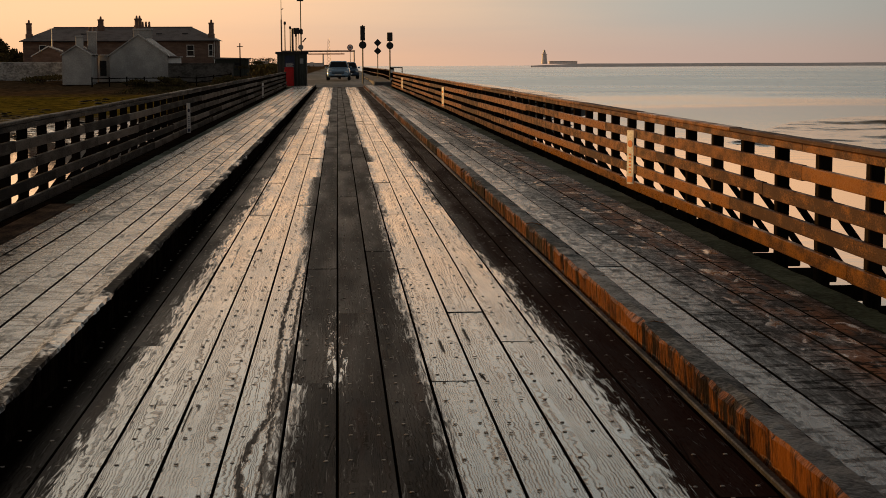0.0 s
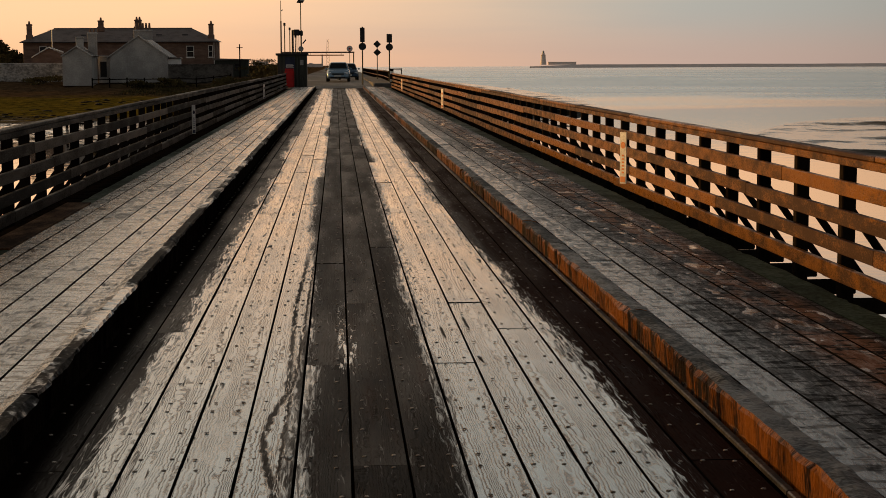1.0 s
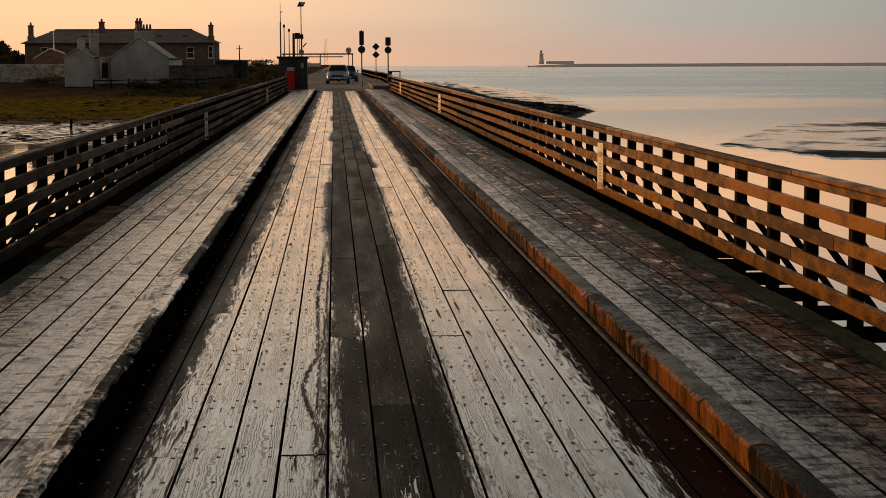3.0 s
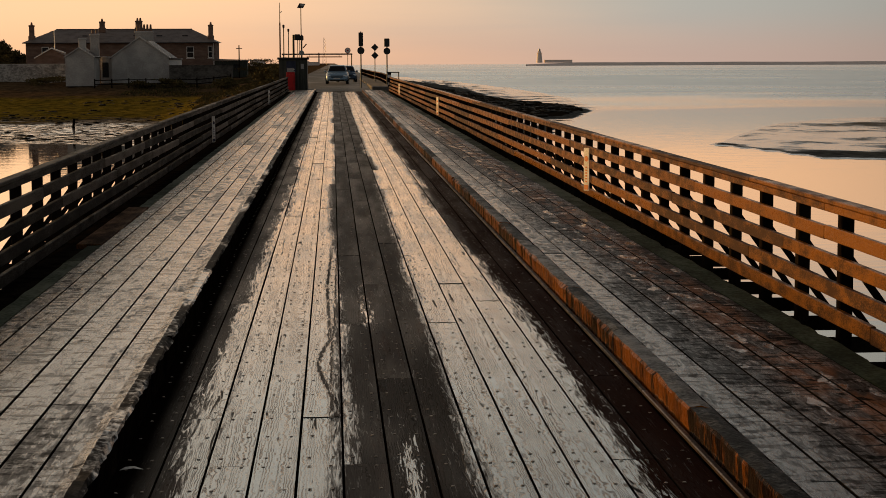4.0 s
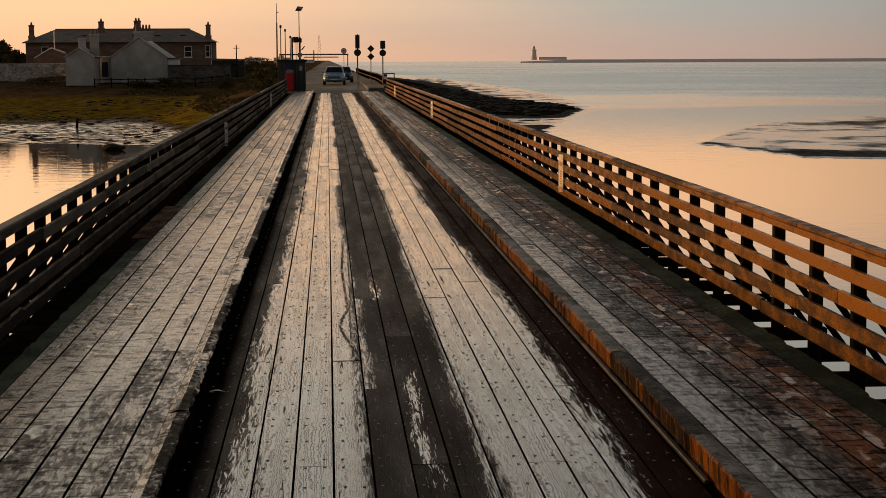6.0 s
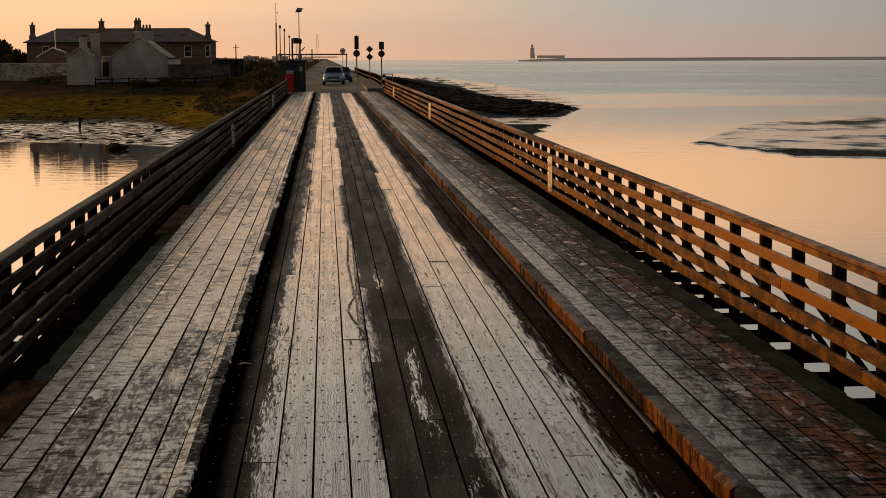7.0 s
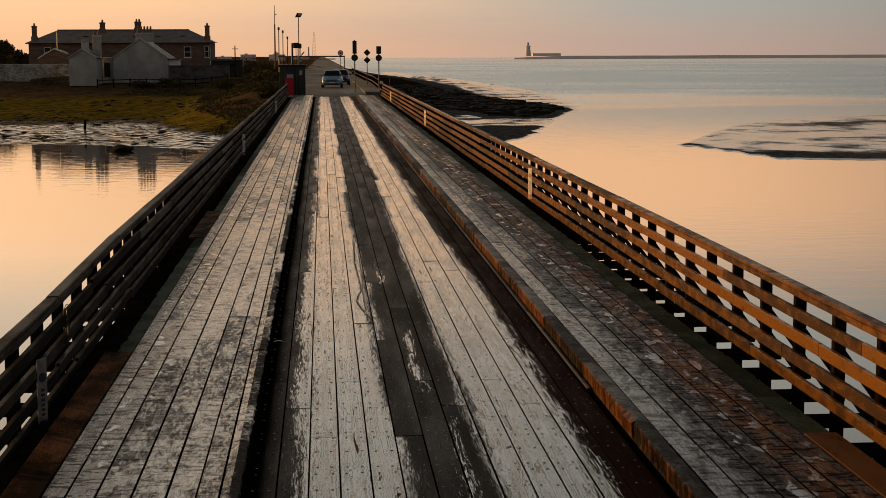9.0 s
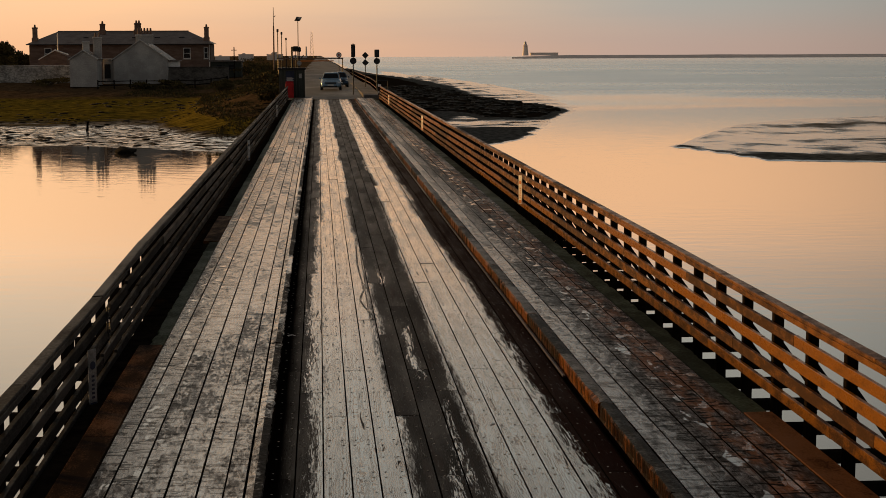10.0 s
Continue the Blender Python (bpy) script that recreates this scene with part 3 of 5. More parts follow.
def lumps(x, y, size, seed):
    """Cheap smooth noise from a few crossed waves, -1 to 1."""
    r = np.random.RandomState(seed)
    total = np.zeros_like(x)
    for k in range(7):
        a, f, p = r.uniform(0, 6.28), (0.6 + 0.35 * k) / size, r.uniform(0, 6.28)
        total += np.sin((x * np.cos(a) + y * np.sin(a)) * f * 6.28 + p + 1.3 * np.sin((y * np.cos(a) - x * np.sin(a)) * f * 3.1 + k)) / (1 + 0.5 * k)
    return total / 3.2


def terrain(x, y):
    """Height of the sea bed, the shore and the causeway."""
    bed = np.full_like(x, -4.9)
    # left shore: a mud slope, flats and a bank up to the houses
    line = 111.0 + 12.0 * smooth(-2, -22, x) + 10 * smooth(-30, -120, x) + 150 * smooth(-200, -3000, x)
    d = y - line + 2.5 * lumps(x, y, 18, 1)
    left = np.interp(d, [-60, -8, 0, 10, 28, 55, 84, 100, 112, 200], [-4.9, -4.3, -3.93, -3.72, -3.2, -2.55, -2.1, -1.2, -0.35, 0.35])
    left += 0.10 * lumps(x, y, 5, 2) * smooth(2, 12, d) + 0.05 * lumps(x, y, 1.7, 3) * smooth(-4, 4, d)
    # right shore: weedy rock bank beside the causeway
    outer = np.interp(y, [104, 112, 120, 129, 150, 173, 201, 230, 281, 359, 439, 562, 634, 900, 5000], [8, 11, 12.9, 16.3, 21.2, 25.6, 32.4, 35.7, 39.6, 41, 40.6, 36.4, 28, 16, 13])
    e = outer - x + 0.8 * lumps(x, y, 12, 4)
    right = np.interp(e, [-20, -3, 0, 1.5, 12, 21, 30], [-4.9, -4.2, -3.91, -3.875, -3.85, -3.5, -3.1])
    right += (0.05 * lumps(x * 0.5, y * 0.35, 4, 5) + 0.022 * lumps(x, y * 0.4, 1.5, 6)) * smooth(-1, 2, e)
    # a ridge of weedy rocks across the flats
    inside = np.interp(y, [160, 175, 203, 219, 342, 380, 600], [19, 18, 16, 15, 13, 12, 8])
    outside = np.interp(y, [160, 175, 203, 216, 236, 268, 342, 380, 600], [21, 24.5, 30.6, 30.3, 27.2, 24.6, 23.4, 16, 10])
    ridge = smooth(-1.5, 2, x - inside) * smooth(-1.5, 2, outside - x) * smooth(171, 177, y + 1.5 * lumps(x, y, 5, 11)) * smooth(600, 420, y)
    right += ridge * (0.42 + 0.16 * lumps(x, y, 4, 5) + 0.12 * lumps(x, y, 1.6, 6))
    # a smooth dry mud bank close to the bridge
    mud = smooth(0.0, 1.2, e) * smooth(155, 151, y + 1.0 * lumps(x, y, 7, 12)) * smooth(112, 117, y)
    right = right * (1 - mud) + mud * (-3.76 + 0.008 * lumps(x, y, 3, 13))
    right = np.where(y > 106, right, bed)
    # causeway with the road on it
    edge = np.where(x > 0, x - 4.4, -x - 5.0)
    cause = np.where(x > 0, np.interp(edge, [0, 1.0, 6.5, 9], [0.10, -0.15, -3.4, -4.9]), np.interp(edge, [0, 1.0, 12, 20], [0.10, -0.3, -3.3, -4.9])) + 0.08 * lumps(x, y, 2.4, 7) * smooth(0.6, 2, edge)
    cause = cause + 0.18 * smooth(115, 135, y) * smooth(2, 0, edge)
    bank_up = left + (0.1 - left) * smooth(13, 0, edge) * smooth(112, 160, y)
    cause = np.where(x < -4.6, bank_up, cause)
    cause = np.where(y > 112.6, cause, np.where((y > 108) & (np.abs(x) < 4.2), -0.9 - (112.6 - y) * 0.75, bed))
    # low sand bank out on the flats: a raised near rim, pools behind it
    near = np.interp(x, [24, 27, 30, 40, 90], [118, 115, 97, 94, 91]) + 0.8 * lumps(x, y, 9, 10)
    far = np.interp(x, [24, 27, 35, 42, 52, 65, 95], [112, 117, 139, 157, 171, 178, 186])
    inner, back = y - near, far - y
    bank = -3.96 + (0.100 + 0.050 * smooth(12, 5, inner)) * smooth(0, 1.5, inner) * smooth(-2, 3, back)
    bank += smooth(0, 2, inner) * smooth(-1, 4, back) * (0.042 * lumps(x * 0.9, y * 0.9, 15, 8) + 0.026 * lumps(x, y * 0.8, 4, 9))
    bank = np.where((x > 24) & (x < 95), bank, bed)
    land = np.where(x < 0, left, right)
    return np.maximum.reduce([bed, land, cause, bank])


def graded(stops):
    """Grid lines whose spacing changes along the way: (start, end, step)."""
    out = []
    for a, b, s in stops:
        out += list(np.arange(a, b, s))
    return np.array(out)


gx = graded([(-4900, -300, 460), (-300, -80, 11), (-80, -40, 1.6), (-40, 40, 0.7), (40, 90, 1.6), (90, 300, 14), (300, 4901, 460)])
gy = graded([(-4900, -200, 470), (-200, 88, 16), (88, 130, 0.6), (130, 200, 0.9), (200, 300, 2.0), (300, 600, 12), (600, 4901, 330)])
X, Y = np.meshgrid(gx, gy)
Z = terrain(X, Y)
verts = np.stack([X.ravel(), Y.ravel(), Z.ravel()], 1)
cols = len(gx)
quads = [(j * cols + i, j * cols + i + 1, (j + 1) * cols + i + 1, (j + 1) * cols + i) for j in range(len(gy) - 1) for i in range(cols - 1)]
me = bpy.data.meshes.new("ground")
me.from_pydata(verts.tolist(), [], quads)
me.materials.append(SHORE)
me.shade_smooth()
tagged(new("ground", me), "muddy tidal shore with green weed flats and rough brown grass", "ground", kind="structure")


def ground_z(x, y):
    return float(terrain(np.array([float(x)]), np.array([float(y)]))[0])


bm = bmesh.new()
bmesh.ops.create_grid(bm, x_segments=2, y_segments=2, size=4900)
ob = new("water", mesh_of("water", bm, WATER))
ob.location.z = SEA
tagged(ob, "calm tidal water reflecting a peach dawn sky", "water", kind="structure")

bm = bmesh.new()
rows = [(112.3, 0.10), (116, 0.14), (124, 0.25), (136, 0.33), (160, 0.34), (300, 0.36), (900, 0.40), (3000, 0.40)]
strip = [[bm.verts.new((x, y, z + 0.03 - abs(x) * 0.008)) for x in (-4.2, -2.0, 0.0, 2.0, 4.2)] for y, z in rows]
for a, b in zip(strip, strip[1:]):
    for i in range(4):
        bm.faces.new((a[i], a[i + 1], b[i + 1], b[i]))
tagged(new("road", mesh_of("road", bm, ASPHALT)), "damp grey asphalt causeway road beyond the wooden bridge", "road", kind="structure")

# ---- the wooden bridge ----
PLANK, FULL = 0.2362, 4.8
SEAM0 = 0.121 - 7 * PLANK  # the left edge of the first road plank
STAGGER = (1.3, 0.1, 3.7)  # where the planks of neighbouring rows butt

# Hidden dark slab added below the planks, so seams show black, not water
road = new("bridge_roadway", mesh_of("bridge_roadway", boxed(-1.66, 1.66, DECK_START, DECK_END, -0.23, -0.082), BEAM))
road.matrix_basis = SLOPE
tagged(road, "wet timber bridge roadway of long worn planks", "roadway", kind="structure")

# footways on each side, their plank edges from the kerb outwards
LEFT_EDGES = [-1.676, -1.838, -2.046, -2.288, -2.540, -2.750, -2.920]
RIGHT_EDGES = [1.768, 1.985, 2.232, 2.460, 2.680, 2.915]
FOOT = 0.115
walk_left = new("footway", mesh_of("footway", boxed(-2.90, -1.685, DECK_START, DECK_END, FOOT - 0.17, FOOT - 0.075), BEAM))
walk_right = new("footway", mesh_of("footway", boxed(1.775, 2.89, DECK_START, DECK_END, FOOT - 0.17, FOOT - 0.075), BEAM))
for ob, label in ((walk_left, "raised timber footway with pale worn planks"), (walk_right, "raised damp timber footway with mossy outer planks")):
    ob.matrix_basis = SLOPE
    tagged(ob, label, "footway", kind="structure")

# timber frame under the deck
frame_under = thing("bridge_frame", "dark tarred timber beams and piles carrying the bridge", "bridge frame", SLOPE, kind="structure")
beam_me = mesh_of("cross_beam", boxed(-4.35, 4.35, -0.05, 0.05, -0.36, -0.235, bevel=0.01), BEAM)
n0, n1 = int((DECK_START - BEAM_AT) / BAY) + 1, int((DECK_END - BEAM_AT) / BAY)
for k in range(n0, n1 + 1):
    piece("cross_beam", beam_me, frame_under, Matrix.Translation((0, 0.475 + k * BAY, 0)))
stringer_me = mesh_of("stringer", boxed(-0.12, 0.12, DECK_START, DECK_END, -0.62, -0.365), BEAM)
for x in (-3.0, -1.5, 0.0, 1.5, 3.0):
    piece("stringer", stringer_me, frame_under, Matrix.Translation((x, 0, 0)))
pile_me = mesh_of("pile", rodded((0, 0, -6.5), (0, 0, -0.625), 0.17, 0.16, 12), BEAM)
cap_me = mesh_of("pile_cap", boxed(-3.5, 3.5, -0.15, 0.15, -0.93, -0.63, bevel=0.02), BEAM)
for k in range(int((DECK_END - DECK_START - 6) / 6.0)):
    y = DECK_START + 3 + 6.0 * k
    piece("pile_cap", cap_me, frame_under, Matrix.Translation((0, y, 0)))
    for x in (-3.0, -1.0, 1.0, 3.0):
        piece("pile", pile_me, frame_under, Matrix.Translation((x, y, -0.31)))

# longitudinal beams under the footways' outer edges
edge_me = mesh_of("edge_beam", boxed(-0.06, 0.06, DECK_START, DECK_END, -0.230, 0.03), BEAM)
for x in (-2.82, 2.81):
    piece("edge_beam", edge_me, frame_under, Matrix.Translation((x, 0, 0)))
outer_me = mesh_of("outer_plank", boxed(-0.137, 0.137, 0.003, 4.797, 0.055, 0.122, bevel=0.006), OUTER)
for x, y in ((3.060, -6.6), (3.060, -11.4), (-3.066, -2.3), (-3.066, -7.1), (-3.066, 13.6)):
    piece("outer_plank", outer_me, frame_under, Matrix.Translation((x, y, 0)))
ledge_me = mesh_of("outer_ledge", boxed(-0.145, 0.145, 0.003, 4.797, -0.12, 0.072, bevel=0.008), POST)
for k in range(int((DECK_END - DECK_START) / FULL)):
    piece("outer_ledge", ledge_me, frame_under, Matrix.Translation((-3.245, DECK_START + FULL * k, 0)))


def mossy_edge(x, y, length):
    """An outermost plank, green and black with moss, its outer edge rotted ragged."""
    half = 0.083 if x < 0 else 0.125
    side = -1 if x < 0 else 1
    bm = bmesh.new()
    count = max(2, int(length / (0.12 if -8 < y < 40 else 0.8)))
    rings = []
    for k in range(count + 1):
        v = 0.004 + (length - 0.008) * k / count
        rag = 0.020 * noise.noise(((y + v) * 2.2, x, 4)) + (0.022 if rng.random() < 0.10 else 0.0)
        lip = 0.006 * noise.noise(((y + v) * 1.1, x, 8))
        rings.append([bm.verts.new((side * a, v, b)) for a, b in ((-half, 0.03), (-half, FOOT - 0.004 + lip), (half - rag - 0.012, FOOT - 0.008 + lip), (half - rag, FOOT - 0.022 + lip), (half - rag, 0.03))])
    for a, b in zip(rings, rings[1:]):
        for i in range(5):
            j = (i + 1) % 5
            bm.faces.new((a[i], a[j], b[j], b[i]))
    bm.faces.new(rings[0])
    bm.faces.new(rings[-1][::-1])
    part("mossy_plank", bm, MOSSY, frame_under).matrix_basis = Matrix.Translation((x, y, 0))


# on the left the moss gives way to bare outer planks in two stretches
y = DECK_START
while y < DECK_END - 0.5:
    stop = min([y + FULL, DECK_END] + [v for v in (-7.1, 13.6) if v > y + 0.01])
    if not (-7.15 < y < 2.45 or 13.55 < y < 18.35):
        mossy_edge(-3.008, y, stop - y)
    elif y < 2.45:
        stop = 2.5
    else:
        stop = 18.4
    y = stop
y = DECK_START + 1.7
while y < DECK_END - 0.5:
    mossy_edge(3.048, y, min(FULL, DECK_END - y))
    y += FULL


def kerb(side, label, material):
    """A heavy worn kerb timber with ragged top edge, in lengths, over a thinner lower strip."""
    top = thing("kerb", label, "kerb", SLOPE)
    base, crest, wide = (1.598, 0.148, 0.160) if side > 0 else (1.516, 0.186, 0.150)
    y = DECK_START
    while y < DECK_END - 0.3:
        length = min(rng.uniform(1.5, 3.4), DECK_END - y)
        bm = bmesh.new()
        count = max(3, int(length / (0.07 if -6 < y < 45 else 0.5)))
        wob = rng.uniform(0, 50)
        rings = []
        for s in range(count + 1):
            v = y + 0.004 + (length - 0.008) * s / count
            n1_ = (noise.noise((v * 2.1, wob, 0)) * 0.012 + noise.noise((v * 7.0, wob, 3)) * 0.010) * (1.0 if side > 0 else 0.45)
            n2_ = noise.noise((v * 3.0, wob, 9)) * 0.008 + noise.noise((v * 11.0, wob, 5)) * 0.006
            crack = rng.uniform(0.004, 0.016) if rng.random() < 0.4 else 0.0
            chip = max(0.0, noise.noise((v * 1.3, wob, 21)) - 0.15) * 0.06
            pts = [(0.012, -0.08), (0.012, -0.01), (0.008 + n2_ * 0.9 + rng.uniform(0, 0.005) + crack, 0.02 + n2_), (0.0 + n2_ * 1.1 + rng.uniform(0, 0.006) + crack, crest - 0.016 + n1_ - chip - crack * 0.6), (0.012 + chip * 1.2 + rng.uniform(0, 0.004), crest + n1_ * 0.9 - chip * 0.4), (0.080, crest + 0.002 + n2_ * 1.2 + rng.uniform(-0.002, 0.002)), (wide - 0.012, crest - 0.012 + n1_ * 0.8 + rng.uniform(-0.003, 0.002)), (wide, FOOT - 0.01), (wide, -0.08)]
            rings.append([bm.verts.new((side * (base + a), v, b)) for a, b in pts])
        for a, b in zip(rings, rings[1:]):
            for i in range(len(a)):
                j = (i + 1) % len(a)
                f = bm.faces.new((a[i], a[j], b[j], b[i]))
                f.material_index = 2 if i in (0, 8) else (1 if i > 4 else 3) if side < 0 and 3 <= i <= 6 else 1 if i in (4, 5, 6) else 0
        bm.faces.new(rings[0])
        bm.faces.new(rings[-1][::-1])
        ob = part("kerb_timber", bm, material, top)
        for poly in ob.data.polygons:
            poly.use_smooth = False
        for extra in (KERB_TOP if side > 0 else WALK_L, POST, KERB_PALE):
            ob.data.materials.append(extra)
        y += length
    strip_me = mesh_of("kerb_strip", boxed(-0.018, 0.018, 0.003, 4.797, -0.01, 0.018 if side > 0 else 0.006, bevel=0.006), KERB_FOOT)
    for k in range(int((DECK_END - 0.9) / 4.8)):
        piece("kerb_strip", strip_me, top, Matrix.Translation((side * 1.572, 0.7 + 4.8 * k, 0)))
    return top


# The left kerb's face takes near-black post timber: its shade is in the colour
kerb(-1, "worn timber kerb, face shade coloured black, with chipped and flattened top edge", POST)
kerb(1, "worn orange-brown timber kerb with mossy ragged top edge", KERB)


def sag(side, y):
    """The left fence has sunk over its nearer stretch."""
    return float(np.interp(y, [-3.0, 1.4, 4.2, 12, 18], [-0.082, -0.072, -0.012, 0.0, 0.012])) if side < 0 else 0.0


def tip(side, y):
    """Degrees by which a board from y onwards follows the sag."""
    return math.degrees(math.atan((sag(side, y + FULL) - sag(side, y)) / FULL))


def fence(side, label, face, stands, wood):
    """Posts with outer braces on the cross beams, four boards and a flat cap rail."""
    top = thing("fence", label, "fence", SLOPE)
    post = mesh_of("post", boxed(-0.052, 0.052, -0.05, 0.05, -0.34, 0.945, bevel=0.008), POST)
    brace = mesh_of("brace", prismed([(0.05, 0.60), (0.05, 0.515), (0.60, -0.235), (0.665, -0.235)], -0.028, 0.028), POST)
    for stand in stands:
        m = Matrix.Translation((side * (face + 0.105), stand + rng.uniform(-0.015, 0.015), sag(side, stand))) @ pose(0, 0, 0, rng.uniform(-0.5, 0.5), rng.uniform(-0.4, 0.4), 0 if side > 0 else 180)
        piece("post", post, top, m)
        piece("brace", brace, top, m)
    boards = [mesh_of("rail", boxed(-0.022, 0.022, 0.003, FULL - 0.003, -0.057 + d, 0.057 - d, bevel=0.005), wood) for d in (0.0, 0.003, -0.003)]
    cap = mesh_of("cap_rail", boxed(-0.06, 0.06, 0.003, FULL - 0.003, -0.02, 0.02, bevel=0.008), wood)
    upper = mesh_of("top_board", boxed(-0.02, 0.02, 0.003, FULL - 0.003, -0.029, 0.029, bevel=0.005), wood)
    for k in range(int((DECK_END - DECK_START) / FULL)):
        y = DECK_START + FULL * k + 0.37
        for z, off in ((0.757, 0.0), (0.547, 1.2), (0.331, 2.4), (0.137, 3.6)):
            m = Matrix.Translation((side * (face + 0.024), y + off, z + sag(side, y + off + 2.4) + rng.uniform(-0.006, 0.006))) @ pose(0, 0, 0, tip(side, y + off) + rng.uniform(-0.12, 0.12), rng.uniform(-1.5, 1.5), 0) @ Matrix.Translation((0, 0, -2.4 * math.tan(radians(tip(side, y + off)))))
            piece("rail", rng.choice(boards), top, m)
        piece("top_board", upper, top, Matrix.Translation((side * (face + 0.021), y, 0.953 + sag(side, y + 2.4))) @ pose(0, 0, 0, tip(side, y)) @ Matrix.Translation((0, 0, -2.4 * math.tan(radians(tip(side, y))))))
        piece("cap_rail", cap, top, Matrix.Translation((side * (face + 0.055), y + 2.4, 1.003 + sag(side, y + 4.8) + rng.uniform(-0.003, 0.003))) @ pose(0, 0, 0, tip(side, y + 2.4) + rng.uniform(-0.05, 0.05), side * 2.0 + rng.uniform(-1, 1), 0) @ Matrix.Translation((0, 0, -2.4 * math.tan(radians(tip(side, y + 2.4))))))
    return top


# the left posts stand at slightly uneven spacing
left_stands = [-3.49 + 1.2225 * k for k in range(-37, 9)] + [7.35, 8.4, 9.45] + [10.56 + 1.2 * k for k in range(6)] + [17.5] + [18.5 + 1.25 * k for k in range(75)]
fence(-1, "weathered timber rail fence, shade of its inner side in the board colour", 3.39, left_stands, RAIL_SHADED)
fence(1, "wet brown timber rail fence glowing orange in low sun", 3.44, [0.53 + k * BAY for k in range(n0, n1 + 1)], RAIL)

# ---- far shore: houses ----


def chimney(parent, x, y, z0, z1, w, d, pots, material, tall=0.45):
    stack = part("chimney", boxed(x - w / 2, x + w / 2, y - d / 2, y + d / 2, z0, z1 - 0.28, bevel=0.03), material, parent, "tall brick chimney stack with clay pots" if pots else "")
    part("chimney_cap", boxed(x - w / 2 - 0.06, x + w / 2 + 0.06, y - d / 2 - 0.06, y + d / 2 + 0.06, z1 - 0.30, z1 - 0.05, bevel=0.05), material, stack)
    for k in range(pots):
        px = x + (k - (pots - 1) / 2) * w / max(pots, 1) * 0.9
        bm = rodded((px, y, z1 - 0.06), (px, y, z1 + tall), 0.19, 0.13, 8)
        rod(bm, (px, y, z1 + tall), (px, y, z1 + tall + 0.08), 0.14, 0.10, 8)
        part("chimney_pot", bm, BRICK, stack)
    return stack


def window(parent, x, y, z0, z1, w, frame_material=WHITE):
    """A sash window set in a wall that faces the camera."""
    f = 0.09
    bm = boxed(x - w / 2, x + w / 2, y - 0.06, y + 0.02, z0, z0 + f)
    box(bm, x - w / 2, x + w / 2, y - 0.06, y + 0.02, z1 - f, z1)
    box(bm, x - w / 2, x - w / 2 + f, y - 0.06, y + 0.02, z0 + f, z1 - f)
    box(bm, x + w / 2 - f, x + w / 2, y - 0.06, y + 0.02, z0 + f, z1 - f)
    box(bm, x - w / 2 + f, x + w / 2 - f, y - 0.05, y + 0.02, (z0 + z1) / 2 - 0.04, (z0 + z1) / 2 + 0.04)
    win = part("window", bm, frame_material, parent, "white sash window")
    part("pane", boxed(x - w / 2 + f, x + w / 2 - f, y - 0.02, y - 0.005, z0 + f, (z0 + z1) / 2 - 0.04), GLASS, win)
    part("pane", boxed(x - w / 2 + f, x + w / 2 - f, y - 0.02, y - 0.005, (z0 + z1) / 2 + 0.04, z1 - f), GLASS, win)
    part("sill", boxed(x - w / 2 - 0.1, x + w / 2 + 0.1, y - 0.16, y - 0.004, z0 - 0.12, z0 - 0.01, bevel=0.01), frame_material, win)


def main_house():
    top = thing("house", "long two-storey dark brick house with hipped slate roof", "house")
    x0, x1, y0, y1 = -48.0, -18.7, 264.0, 273.0
    part("wall", boxed(x0, x1, y0, y1, -0.4, 5.35, bevel=0.03), BRICK, top)
    bm = bmesh.new()
    e = 0.45
    a = [bm.verts.new(p) for p in ((x0 - e, y0 - e, 5.36), (x1 + e, y0 - e, 5.36), (x1 + e, y1 + e, 5.36), (x0 - e, y1 + e, 5.36))]
    c = [bm.verts.new(p) for p in ((x0 + 4.0, 268.5, 7.45), (x1 - 3.9, 268.5, 7.45))]
    for f in ((a[0], a[1], c[1], c[0]), (a[1], a[2], c[1]), (a[2], a[3], c[0], c[1]), (a[3], a[0], c[0]), (a[3], a[2], a[1], a[0])):
        bm.faces.new(f)
    roof = part("roof", bm, SLATE, top, "hipped grey slate roof")
    part("ridge", rodded((x0 + 4.0, 268.5, 7.46), (x1 - 3.9, 268.5, 7.46), 0.12), SLATE, roof)
    for x, w in ((-31.6, 0.8), (-28.0, 0.9), (-39.5, 0.8), (-24.0, 0.9)):
        part("rooflight", boxed(x, x + w, 265.9, 266.7, 6.1, 6.5, bevel=0.02), GLASS, roof)
    part("gutter", boxed(x0 - e, x1 + e, y0 - e - 0.12, y0 - e - 0.002, 5.22, 5.36, bevel=0.02), DARK, top)
    for x, z0, z1, w, p in ((-47.2, 5.2, 8.15, 0.72, 1), (-36.3, 6.9, 8.7, 0.78, 1), (-30.6, 6.9, 8.8, 1.0, 2), (-19.45, 5.2, 8.15, 0.72, 1)):
        stack = chimney(top, x, 265.2, z0, z1, w, 0.8, p, BRICK, 0.32)
        part("plinth", boxed(x - w / 2 - 0.12, x + w / 2 + 0.12, 264.65, 265.75, z0, z0 + (z1 - z0) * 0.42, bevel=0.05), BRICK, stack)
    for x, z0, z1, w in ((-22.6, 2.95, 4.7, 1.15), (-19.5, 2.95, 4.8, 0.7), (-45.0, 2.95, 4.7, 1.1)):
        window(top, x, y0, z0, z1, w)
    part("downpipe", rodded((-18.95, y0 - 0.1, 0.2), (-18.95, y0 - 0.1, 5.2), 0.06), WHITE, top)


